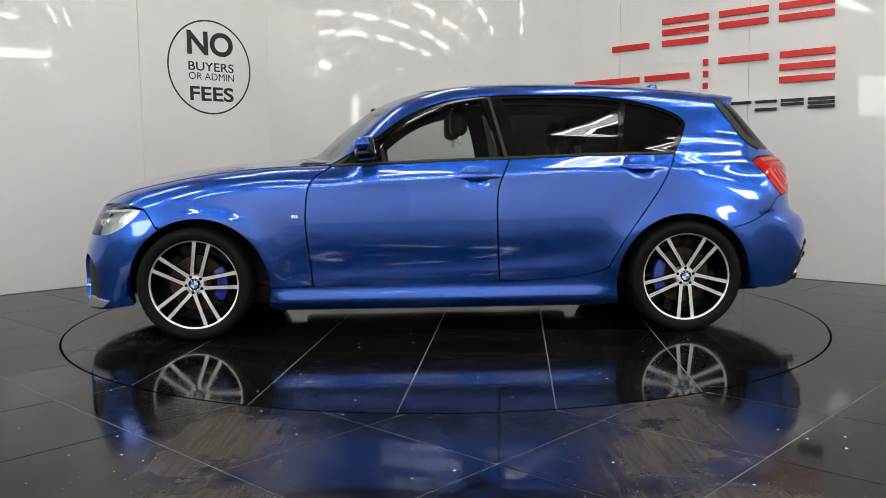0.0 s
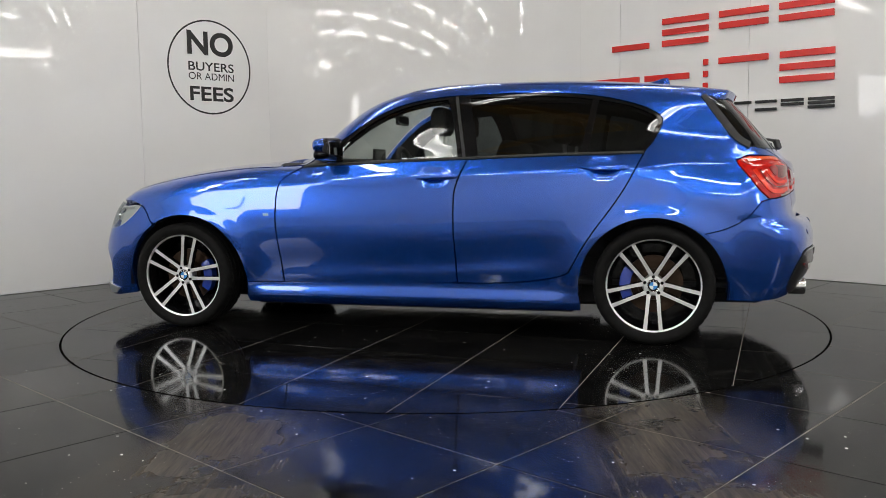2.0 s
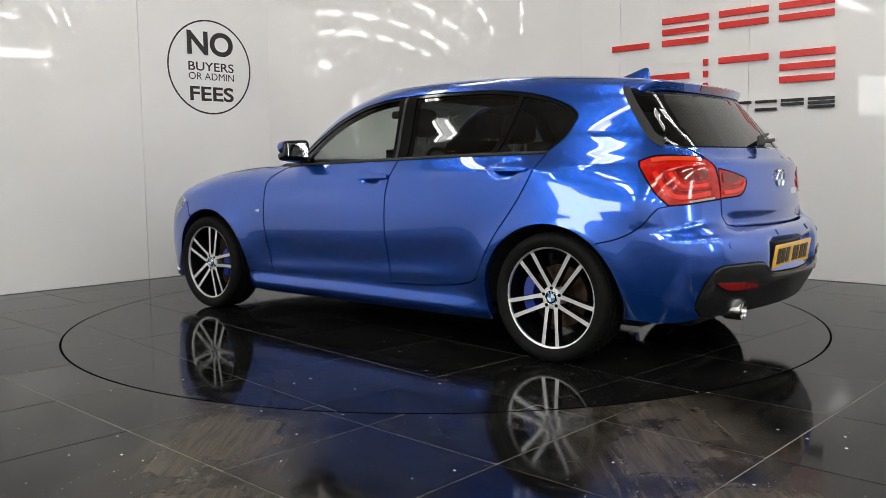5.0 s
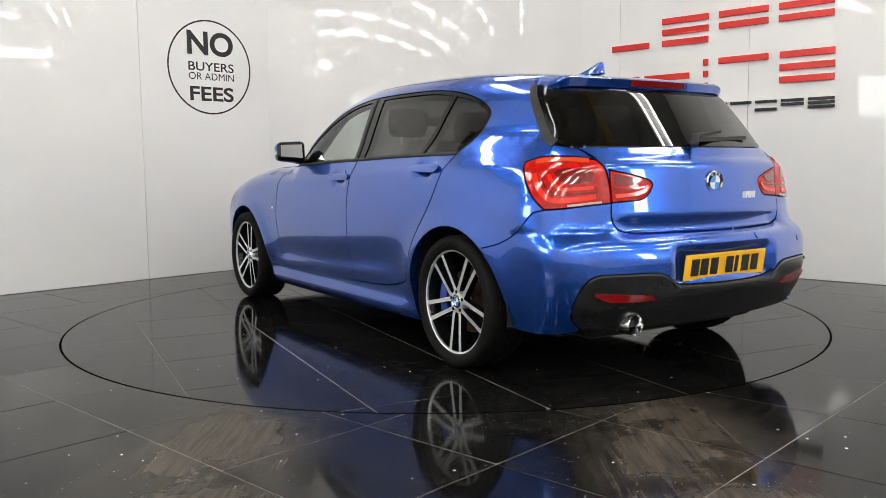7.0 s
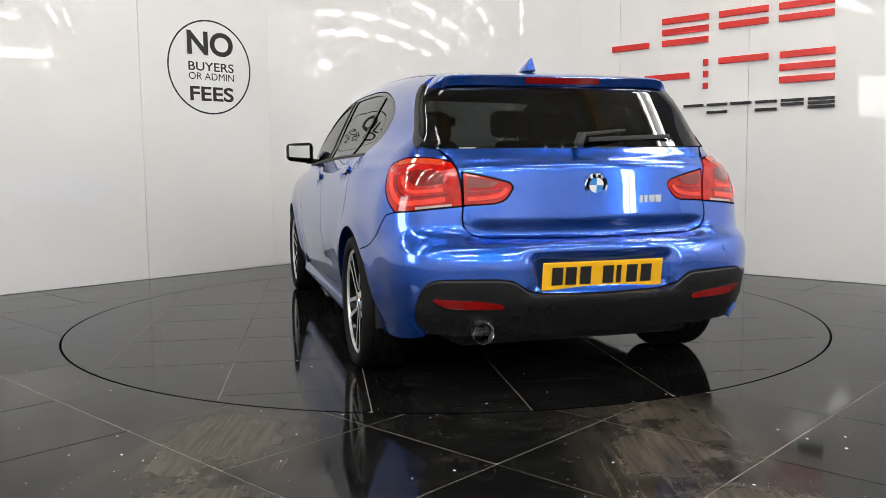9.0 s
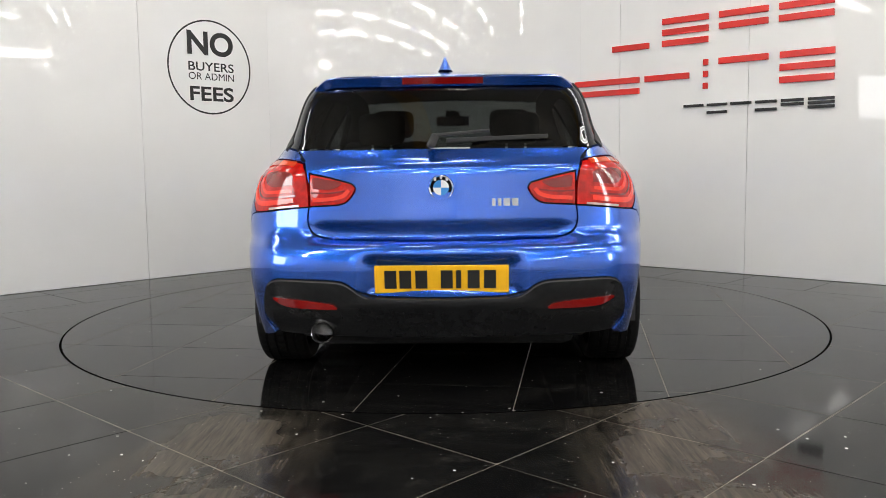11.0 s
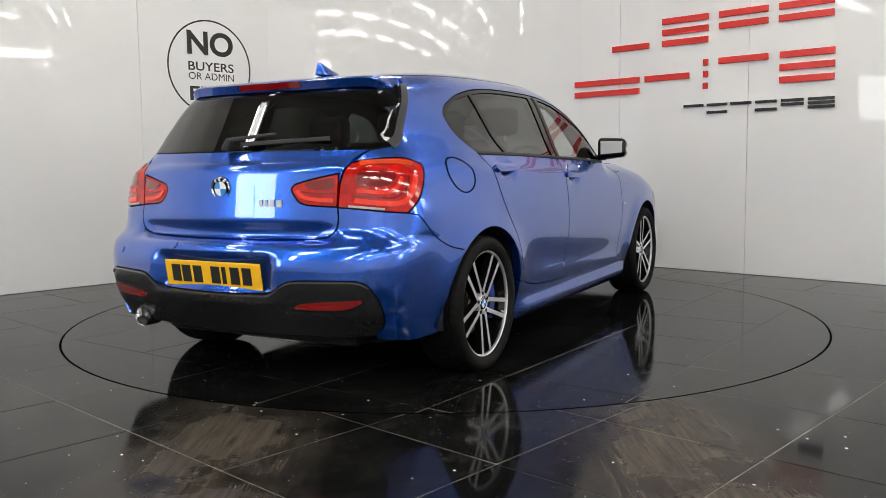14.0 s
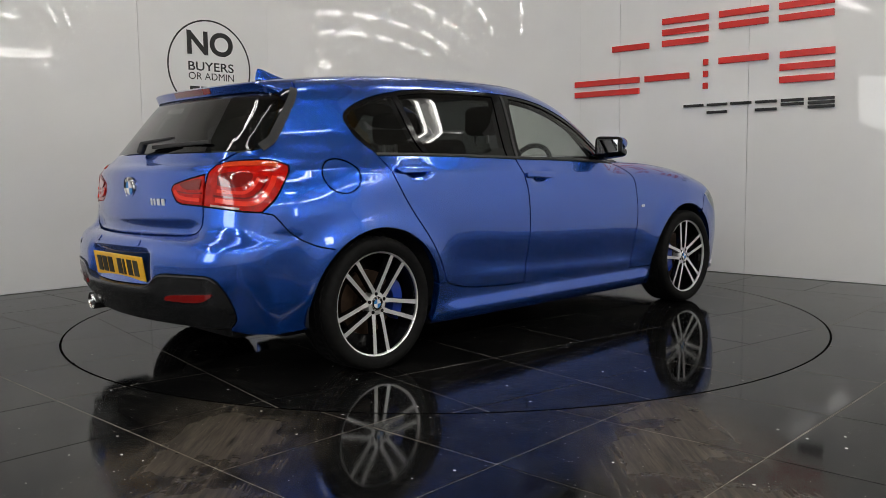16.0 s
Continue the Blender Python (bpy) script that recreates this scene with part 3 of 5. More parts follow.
def flat(kind, p):
    p = np.asarray(p, float).reshape(-1, 3)
    x, y, z = p.T
    if kind == "side":
        return np.stack([x, z], 1)
    if kind == "top":
        return np.stack([x, y], 1)
    if kind == "rear":
        return np.stack([y, z], 1)
    if kind == "wrap":
        return np.stack([np.arctan2(y, AXIS - x), z], 1)
    return np.stack([np.arctan2(y, x - 1.2), z], 1)


# ---- car panels ----
def spline(*pts, n=10):
    """A smooth open curve through points, ends kept."""
    p = np.array(pts, float)
    if len(p) < 3:
        return [tuple(v) for v in p]
    e = np.vstack([2 * p[0] - p[1], p, 2 * p[-1] - p[-2]])
    out = []
    for k in range(1, len(e) - 2):
        a, b, c, d = e[k - 1:k + 3]
        for s in np.linspace(0, 1, n, endpoint=False):
            out.append(tuple(0.5 * (2 * b + (c - a) * s + (2 * a - 5 * b + 4 * c - d) * s * s + (3 * b - a - 3 * c + d) * s ** 3)))
    return out + [tuple(p[-1])]


def joined(*segs):
    out = []
    for s in segs:
        for q in s:
            if not out or np.hypot(q[0] - out[-1][0], q[1] - out[-1][1]) > 1e-4:
                out.append(tuple(q))
    if np.hypot(out[0][0] - out[-1][0], out[0][1] - out[-1][1]) < 1e-4:
        out.pop()
    return out


def turned(kind_from, kind_to, pts):
    return [tuple(v) for v in flat(kind_to, cast(kind_from, pts))]


def signed_area(p):
    p = np.array(p)
    x, y = p.T
    return 0.5 * np.sum(x * np.roll(y, -1) - y * np.roll(x, -1))


def shrink(poly, d):
    """Moves a closed outline inwards by d."""
    p = np.array(poly if signed_area(poly) > 0 else poly[::-1])
    e1, e2 = p - np.roll(p, 1, 0), np.roll(p, -1, 0) - p
    n1 = np.stack([-e1[:, 1], e1[:, 0]], 1) / np.maximum(np.linalg.norm(e1, axis=1, keepdims=True), 1e-9)
    n2 = np.stack([-e2[:, 1], e2[:, 0]], 1) / np.maximum(np.linalg.norm(e2, axis=1, keepdims=True), 1e-9)
    n = n1 + n2
    n /= np.maximum(np.sum(n * n, 1, keepdims=True) / 2, 0.5)
    return p + n * d


def dense(poly, step):
    out = []
    p = [tuple(v) for v in poly]
    for a, b in zip(p, p[1:] + p[:1]):
        k = max(1, int(math.ceil(math.hypot(b[0] - a[0], b[1] - a[1]) / step)))
        out += [(a[0] + (b[0] - a[0]) * i / k, a[1] + (b[1] - a[1]) * i / k) for i in range(k)]
    return np.array(out)


def in_poly(pts, poly):
    x, y = pts[:, 0][:, None], pts[:, 1][:, None]
    ax, ay = poly.T
    bx, by = np.roll(ax, -1), np.roll(ay, -1)
    cross = ((ay > y) != (by > y)) & (x < (bx - ax) * (y - ay) / np.where(by == ay, 1e-12, by - ay) + ax)
    return cross.sum(1) % 2 == 1


def edge_distance(pts, poly):
    a, b = poly, np.roll(poly, -1, 0)
    d = b - a
    t = np.clip(np.einsum("pij,ij->pi", pts[:, None] - a[None], d) / np.maximum(np.sum(d * d, 1), 1e-12), 0, 1)
    return np.sqrt(np.min(np.sum((pts[:, None] - a[None] - t[..., None] * d[None]) ** 2, 2), 1))


def skin(kind, outline, holes=(), step=0.03, gap=0.003, lift=0.0, depth=0.04, bulge=0.0, shape=None):
    """A piece of the body surface inside an outline: its skin, and a flange turned in along its edges."""
    su = 0.85 if kind in ("wrap", "nose") else 1.0
    sc = np.array([su, 1.0])
    outer = dense(shrink(np.array(outline) * sc, gap), step * 0.6)
    inner = [dense(shrink(np.array(h) * sc, -gap), step * 0.6) for h in holes]
    lo, hi = outer.min(0), outer.max(0)
    gx, gy = np.meshgrid(np.arange(lo[0], hi[0], step), np.arange(lo[1], hi[1], step))
    gx = gx + (np.arange(gx.shape[0]) % 2)[:, None] * step / 2
    g = np.stack([gx.ravel(), gy.ravel()], 1)
    g = g[in_poly(g, outer)]
    for loop in [outer] + inner:
        if len(g):
            g = g[edge_distance(g, loop) > step * 0.4]
    for h in inner:
        if len(g):
            g = g[~in_poly(g, h)]
    verts, edges, base = [], [], 0
    for loop in [outer] + inner:
        n = len(loop)
        verts += [Vector(v) for v in loop]
        edges += [(base + k, base + (k + 1) % n) for k in range(n)]
        base += n
    verts += [Vector(v) for v in g]
    vs, _, fs = geometry.delaunay_2d_cdt(verts, edges, [], 0, 1e-7)[:3]
    uv = np.array([(v.x, v.y) for v in vs])
    fs = np.array([list(f) for f in fs])
    mid = uv[fs].mean(1)
    ok = in_poly(mid, outer)
    for h in inner:
        ok &= ~in_poly(mid, h)
    fs = fs[ok]
    P = cast(kind, uv / sc)
    N = grad(P)
    up = np.full(len(P), lift)
    if bulge:
        up = up + bulge * ramp(edge_distance(uv, outer), 0, 0.05)
    if shape is not None:
        up = up + shape(P)
    P = P + N * up[:, None]
    # orientation
    a, b, c = P[fs[:, 0]], P[fs[:, 1]], P[fs[:, 2]]
    flip = np.einsum("ij,ij->i", np.cross(b - a, c - a), N[fs[:, 0]]) < 0
    fs[flip] = fs[flip][:, ::-1]
    if shape is not None or bulge:
        vn = np.zeros_like(P)
        fn = np.cross(P[fs[:, 1]] - P[fs[:, 0]], P[fs[:, 2]] - P[fs[:, 0]])
        for k in range(3):
            np.add.at(vn, fs[:, k], fn)
        N2 = vn / np.maximum(np.linalg.norm(vn, axis=1, keepdims=True), 1e-12)
    else:
        N2 = N
    # flange
    seen = {}
    for f in fs:
        for k in range(3):
            i, j = int(f[k]), int(f[(k + 1) % 3])
            seen[(i, j)] = True
    rim = [(i, j) for i, j in seen if (j, i) not in seen]
    V, NN, faces = [P], [N2], [list(map(int, f)) for f in fs]
    if rim and depth > 0:
        base = len(P)
        idx = sorted({i for e in rim for i in e})
        pos = {i: base + k for k, i in enumerate(idx)}
        top, low = P[idx], P[idx] - N[idx] * depth
        out = np.zeros((len(idx), 3))
        for i, j in rim:
            d = P[j] - P[i]
            o = np.cross(d, N[i])
            o /= max(np.linalg.norm(o), 1e-9)
            out[pos[i] - base] += o
            out[pos[j] - base] += o
        out /= np.maximum(np.linalg.norm(out, axis=1, keepdims=True), 1e-9)
        V += [top, low]
        NN += [out, out]
        m = len(idx)
        faces += [[pos[j], pos[i], pos[i] + m, pos[j] + m] for i, j in rim]
    return np.concatenate(V), faces, np.concatenate(NN)


def skin_mesh(name, data, mat, parent, mirror=False, label=""):
    V, faces, N = data
    if mirror:
        s = np.array([1, -1, 1])
        V, N, faces = V * s, N * s, [f[::-1] for f in faces]
    me = bpy.data.meshes.new(name)
    me.from_pydata([tuple(v) for v in V], [], faces)
    me.shade_smooth()
    me.normals_split_custom_set_from_vertices([tuple(n) for n in N])
    return link(name, me, mat, parent, label)


def both(name, data, mat, parents, label=""):
    """The same part on the left and on the right."""
    return [skin_mesh(name, data, mat, p, k == 1, label) for k, p in enumerate(parents)]


def arc(k, a0, a1, n=40):
    cx, cz, r = ARCHES[k]
    return [(cx + r * math.cos(radians(a0 + (a1 - a0) * i / n)), cz + r * math.sin(radians(a0 + (a1 - a0) * i / n))) for i in range(n + 1)]


car = tagged(new("car"), "blue metallic five-door hatchback with black and silver alloy wheels", "car")
two = (car, car)

# shared lines, in side view (x, z)
GAP_A = spline((0.705, 0.283), (0.722, 0.463), (0.736, 0.617), (0.733, 0.72), (0.722, 0.81), (0.690, 0.872), (0.60, 0.935))
GAP_B = spline((-0.372, 0.966), (-0.352, 0.92), (-0.322, 0.85), (-0.303, 0.775), (-0.299, 0.608), (-0.305, 0.454), (-0.313, 0.297))
GAP_C = spline((-1.290, 0.985), (-1.262, 0.93), (-1.198, 0.81), (-1.125, 0.70), (-1.051, 0.6), (-0.985, 0.50), (-0.930, 0.40), (-0.910, 0.365))
BELT_F = spline((0.60, 0.935), (0.45, 0.941), (0.25, 0.948), (-0.1, 0.960), (-0.372, 0.966))
BELT_R = spline((-0.372, 0.966), (-0.8, 0.978), (-1.290, 0.985))
SILL = spline((0.935, 0.279), (0.705, 0.283), (0.203, 0.285), (-0.313, 0.297), (-0.5, 0.301), (-0.7, 0.315), (-0.844, 0.339), (-0.910, 0.365))
SILL_F, SILL_D1, SILL_D2 = [[p for p in SILL if lo - 1e-6 <= p[0] <= hi + 1e-6] for lo, hi in ((0.705, 0.94), (-0.313, 0.705), (-0.911, -0.313))]
DLO_TOP = spline((0.60, 0.948), (0.47, 1.02), (0.335, 1.102), (0.205, 1.195), (0.045, 1.268), (-0.114, 1.303), (-0.271, 1.318), (-0.505, 1.323), (-0.739, 1.321), (-0.894, 1.313), (-1.049, 1.294),
                 (-1.204, 1.259), (-1.325, 1.212), (-1.378, 1.168), (-1.372, 1.12), (-1.340, 1.055), (-1.290, 0.990))

# roof edge and bonnet edge, seen from above (x, y)
ROOF_EDGE = spline((0.74, 0.715), (0.6, 0.668), (0.4, 0.612), (0.2, 0.572), (0.0, 0.555), (-0.4, 0.553), (-0.8, 0.548), (-1.2, 0.532), (-1.56, 0.505))
BONNET_EDGE = spline((0.76, 0.725), (0.95, 0.735), (1.25, 0.742), (1.5, 0.735), (1.7, 0.70), (1.83, 0.625), (1.93, 0.54))
ROOF_SIDE = turned("top", "side", ROOF_EDGE)
BONNET_SIDE = turned("top", "side", BONNET_EDGE)

# rear shapes about the upright axis (angle, z)
deg = radians


def wrap_y(y, z):
    return tuple(flat("wrap", cast("rear", [(y, z)]))[0])


GLASS_EDGE = turned("side", "wrap", spline((-1.575, 1.285), (-1.605, 1.24), (-1.665, 1.155), (-1.735, 1.062), (-1.80, 1.018)))
GLASS_LOW = [wrap_y(y, z) for y, z in spline((0.585, 1.004), (0.40, 1.003), (0.2, 1.003), (0.0, 1.003))]
GATE_SIDE_TOP = [wrap_y(0.60, 1.0)] + [wrap_y(y, z) for y, z in spline((0.585, 0.985), (0.562, 0.958))]
LAMP_SPLIT = [wrap_y(y, z) for y, z in spline((0.562, 0.95), (0.548, 0.905), (0.538, 0.84), (0.536, 0.772))]
LAMP_TIP = turned("side", "wrap", [(-1.742, 0.944)])[0]
LAMP_TOP = spline(LAMP_TIP, (deg(52.5), 0.966), (deg(47.5), 0.968), (deg(42.5), 0.962), LAMP_SPLIT[0])
LAMP_BACK = spline((deg(50.3), 0.748), (deg(53.3), 0.80), (deg(55.3), 0.86), (deg(56.8), 0.915), LAMP_TIP)
LAMP_LOW = spline(LAMP_SPLIT[-1], (deg(40), 0.764), (deg(46), 0.753), (deg(50.3), 0.748))
GATE_LOW = [wrap_y(y, z) for y, z in spline((0.536, 0.772), (0.541, 0.72), (0.530, 0.682), (0.50, 0.658), (0.44, 0.647), (0.30, 0.643), (0.15, 0.642), (0.0, 0.642))]
SEAM = turned("side", "wrap", spline((-1.595, 0.578), (-1.69, 0.602), (-1.79, 0.655), (-1.862, 0.738))) + [(deg(50.3), 0.748)]
SEAM_SIDE = turned("wrap", "side", SEAM)

def dish(x, z):
    """The hollow behind a door handle."""
    return lambda P: -0.020 * np.exp(-((P[:, 0] - x) / 0.065) ** 4 - ((P[:, 2] - z) / 0.036) ** 4)


# front wing, doors, rear side panel, sill
both("front_wing", skin("side", joined(SILL_F, GAP_A, [(0.62, 0.945)], BONNET_SIDE[:-6], spline((1.80, 0.745), (1.70, 0.745), (1.612, 0.722), (1.575, 0.69), (1.535, 0.625)),
     [p for p in arc(0, 60, 180) if p[1] > 0.283]), gap=0.0042), PAINT, two)
door_f = both("front_door", skin("side", joined(SILL_D1, GAP_A, BELT_F, GAP_B), step=0.022, gap=0.0042, shape=dish(-0.19, 0.872)), PAINT, two)
door_r = both("rear_door", skin("side", joined(SILL_D2, GAP_C[::-1], BELT_R[::-1], GAP_B), step=0.022, gap=0.0042, shape=dish(-1.09, 0.913)), PAINT, two)
both("side_skirt", skin("side", joined(SILL, arc(1, 12, -14, 10), [(-0.975, 0.160), (0.5, 0.156), (0.94, 0.160)], arc(0, 194, 180, 10)), gap=0.0026), PAINT, two)
c_rear = turned("wrap", "side", GLASS_EDGE + GATE_SIDE_TOP)
lamp_front = turned("wrap", "side", LAMP_TOP[::-1] + LAMP_BACK[::-1])
both("side_panel", skin("side", joined(GAP_C[::-1], DLO_TOP[::-1], ROOF_SIDE, c_rear, lamp_front, SEAM_SIDE[::-1], [p for p in arc(1, 140, 12) if p[1] > 0.30]), step=0.022, gap=0.0026), PAINT, two)

# windows
RING_DLO = joined(DLO_TOP, BELT_R[::-1], BELT_F[::-1])
GL_F = joined(spline((0.46, 0.962), (0.20, 0.968), (-0.10, 0.975), (-0.315, 0.980)), spline((-0.315, 0.980), (-0.300, 1.05), (-0.262, 1.20), (-0.225, 1.298)),
              spline((-0.225, 1.298), (-0.10, 1.284), (0.04, 1.249), (0.19, 1.178), (0.318, 1.085), (0.46, 0.962)))
GL_R = joined(spline((-0.425, 0.984), (-0.7, 0.990), (-0.965, 0.993)), [(-1.018, 1.278)], spline((-1.018, 1.278), (-0.894, 1.295), (-0.739, 1.304), (-0.505, 1.306), (-0.352, 1.304)), [(-0.39, 1.16)])
GL_Q = joined(spline((-1.002, 0.994), (-1.262, 0.996)), spline((-1.262, 0.996), (-1.318, 1.075), (-1.350, 1.13), (-1.356, 1.165), (-1.312, 1.198), (-1.20, 1.242), (-1.054, 1.273)))
both("window_surround", skin("side", RING_DLO, [GL_F, GL_R, GL_Q], step=0.025, gap=0.0015, lift=-0.003), GLOSS_BLACK, two)
for w in both("front_side_window", skin("side", GL_F, gap=-0.003, lift=-0.008, depth=0), CLEAR, two) + both("rear_side_window", skin("side", GL_R, gap=-0.003, lift=-0.008, depth=0), PRIVACY, two) \
        + both("quarter_window", skin("side", GL_Q, gap=-0.003, lift=-0.008, depth=0), PRIVACY, two):
    w.visible_shadow = False

# top panels
def across(line):
    return [(x, -y) for x, y in line[::-1]]


HEADER = [(0.11 - 0.33 * y * y, y) for y in np.linspace(-0.56, 0.56, 15)]
edge_screen = [p for p in ROOF_EDGE if p[0] > 0.006]
edge_roof = [p for p in ROOF_EDGE if p[0] < 0.006]
screen_base = [(0.80 - 0.33 * y * y, y) for y in np.linspace(0.70, -0.70, 15)]
ws = skin("top", joined(HEADER, edge_screen[::-1], screen_base, across(edge_screen)[::-1]), lift=-0.004, depth=0, gap=0.004)
skin_mesh("windscreen", ws, SCREEN, car).visible_shadow = False
roof_end = [(-1.555, y) for y in np.linspace(0.505, -0.505, 12)]
skin_mesh("roof", skin("top", joined(HEADER, edge_roof, roof_end, across(edge_roof)), gap=0.0015), PAINT, car)
bonnet_front = [(1.985 - 0.19 * y * y / 0.54 ** 2 * 0.3, y) for y in np.linspace(0.54, -0.54, 14)]
bonnet_back = [(0.84 - 0.33 * y * y * 0.55, y) for y in np.linspace(-0.725, 0.725, 14)]
skin_mesh("bonnet", skin("top", joined(BONNET_EDGE, bonnet_front, across(BONNET_EDGE), bonnet_back), gap=0.0025), PAINT, car)

# tailgate
gate_half = GATE_SIDE_TOP + LAMP_SPLIT + GATE_LOW
gate = joined(gate_half, [(-a, z) for a, z in gate_half[::-1]], [(-a, z) for a, z in GLASS_LOW], GLASS_LOW[::-1])
IN_LAMP = joined([wrap_y(y, z) for y, z in joined(spline((0.534, 0.908), (0.44, 0.888), (0.358, 0.866)), spline((0.348, 0.858), (0.342, 0.846), (0.346, 0.832), (0.364, 0.806), (0.384, 0.790), (0.412, 0.781)), [(0.534, 0.774)])])
mirrored = lambda loop: [(-a, z) for a, z in loop]
tailgate = skin_mesh("tailgate", skin("wrap", gate, [IN_LAMP, mirrored(IN_LAMP)], gap=0.003, step=0.018), PAINT, car)
rw_half = GLASS_EDGE + [wrap_y(0.61, 1.004)]
rw = joined(rw_half, GLASS_LOW, [(-a, z) for a, z in GLASS_LOW[::-1]], mirrored(rw_half[::-1]), [(a, 1.285) for a in np.linspace(-GLASS_EDGE[0][0], GLASS_EDGE[0][0], 12)])
rear_glass = skin_mesh("rear_window", skin("wrap", rw, gap=0.002, lift=0.001, depth=0), PRIVACY, tailgate)
rear_glass.visible_shadow = False
for s in (1, -1):
    skin_mesh("inner_tail_lamp", skin("wrap", IN_LAMP, gap=0.0035, bulge=0.004, step=0.014), LAMP_RED, tailgate, s < 0, "red inner tail lamp")
OUT_LAMP = joined(LAMP_TOP, LAMP_SPLIT, LAMP_LOW, LAMP_BACK)
lamps = both("tail_lamp", skin("wrap", OUT_LAMP, gap=0.0042, bulge=0.004, step=0.014), LAMP_RED, two, "red wraparound tail lamp with lighter light guides")

# rear bumper with its dark diffuser
DIFF = [wrap_y(y, z) for y, z in spline((0.690, 0.262), (0.722, 0.30), (0.732, 0.345), (0.728, 0.40), (0.715, 0.445), (0.692, 0.478), (0.655, 0.492))] \
    + [wrap_y(y, z) for y, z in spline((0.655, 0.492), (0.52, 0.492), (0.41, 0.489), (0.365, 0.475), (0.325, 0.448), (0.290, 0.432), (0.25, 0.427), (0.12, 0.425), (0.0, 0.424))]
low = [wrap_y(0.690, 0.255)] + turned("side", "wrap", [(-1.95, 0.238), (-1.85, 0.228), (-1.72, 0.235)])
half = low[::-1] + DIFF
arch_r = turned("side", "wrap", [p for p in arc(1, 188, 128, 24)])
bumper = joined(arch_r[::-1][:0], half, mirrored(half[::-1]), mirrored(arch_r), mirrored(SEAM), mirrored(LAMP_LOW[::-1]), mirrored(GATE_LOW), GATE_LOW[::-1], LAMP_LOW, SEAM[::-1], arch_r[::-1])


def plate_hollow(P):
    y, z = np.abs(P[:, 1]), P[:, 2]
    return np.where(P[:, 0] < -1.9, -0.038 * (1 - ramp(y, 0.262, 0.345)) * ramp(z, 0.42, 0.44) * (1 - ramp(z, 0.56, 0.60)), 0)


rear_bumper = skin_mesh("rear_bumper", skin("wrap", bumper, gap=0.0028, step=0.018, shape=plate_hollow), PAINT, car)
dlow = [wrap_y(y, z) for y, z in spline((0.690, 0.262), (0.60, 0.256), (0.4, 0.254), (0.2, 0.254), (0.0, 0.254))]
dhalf = joined(dlow[::-1], DIFF)
diffuser = skin_mesh("diffuser", skin("wrap", joined(dhalf, mirrored(dhalf[::-1])), gap=0.0015, lift=0.004, step=0.022,
                     shape=lambda P: -0.014 * (1 - ramp(P[:, 2], 0.28, 0.37)) + 0.012 * (1 - ramp(np.abs(P[:, 2] - 0.40 - 0.0 * P[:, 1]), 0.0, 0.04)) * ramp(0.30 - np.abs(P[:, 1]), -0.1, 0.0)), DIFFUSER, car,
                     "dark grey satin lower bumper insert")

# highlight along the diffuser's upper bevel, drawn as a thin raised pale strip
edge_line = [wrap_y(y, z) for y, z in spline((0.700, 0.468), (0.655, 0.488), (0.52, 0.488), (0.41, 0.485), (0.365, 0.471), (0.325, 0.444), (0.290, 0.428), (0.25, 0.423), (0.0, 0.420))]
edge_loop = joined(edge_line, [(-a, z) for a, z in edge_line[::-1]], [(-a, z - 0.006) for a, z in edge_line], [(a, z - 0.006) for a, z in edge_line[::-1]])
skin_mesh("top_edge", skin("wrap", edge_loop, gap=0, lift=0.0085, depth=0.006, step=0.02), EDGE_HIGHLIGHT, diffuser, "thin paler strip standing in for the highlight on the top edge")

# front bumper and headlamps
def nose(pts):
    return turned("side", "nose", pts)


HEAD = joined(nose(spline((1.612, 0.718), (1.70, 0.742), (1.80, 0.742), (1.89, 0.728))), [(deg(38), 0.720)], spline((deg(35.5), 0.66), (deg(36.5), 0.615)), spline((deg(36.5), 0.615), (deg(41), 0.585), (deg(48), 0.580))
              , nose(spline((1.80, 0.588), (1.735, 0.615), (1.66, 0.668), (1.612, 0.718))))
nose_half = nose([(1.69, 0.19), (1.85, 0.165)]) + [(deg(40), 0.16), (deg(20), 0.16), (0.0, 0.16)]
front_top = nose(spline((1.535, 0.625), (1.575, 0.69), (1.612, 0.722), (1.70, 0.747), (1.80, 0.747), (1.89, 0.733))) + [(deg(38), 0.728), (deg(20), 0.725), (0.0, 0.723)]
arch_f = nose([p for p in arc(0, 58, -12, 24)])
INTAKE = [(deg(a), z) for a, z in spline((37, 0.205), (44, 0.215), (48.5, 0.30), (47, 0.42), (43, 0.465), (38, 0.45), (35, 0.33), (37, 0.205))][:-1]
KIDNEY = [(deg(a), z) for a, z in spline((3, 0.52), (16, 0.53), (19, 0.60), (16, 0.66), (4, 0.665), (3, 0.52))][:-1]
GRILLE = [(deg(a), z) for a, z in ((-24, 0.22), (24, 0.22), (20, 0.36), (-20, 0.36))]
fb = joined(nose_half, mirrored(nose_half[::-1]), mirrored(arch_f[::-1]), mirrored(front_top), front_top[::-1], arch_f)
skin_mesh("front_bumper", skin("nose", fb, [HEAD, mirrored(HEAD), INTAKE, mirrored(INTAKE), KIDNEY, mirrored(KIDNEY), GRILLE], step=0.03), PAINT, car)
for s in (False, True):
    skin_mesh("air_intake", skin("nose", INTAKE, gap=0.0, lift=-0.02, depth=0.0, step=0.02), MATT_BLACK, car, s)
    skin_mesh("grille_opening", skin("nose", KIDNEY, gap=0.0, lift=-0.01, depth=0.0, step=0.02), GLOSS_BLACK, car, s)
skin_mesh("lower_grille", skin("nose", GRILLE, gap=0.0, lift=-0.03, depth=0.0, step=0.03), MATT_BLACK, car)

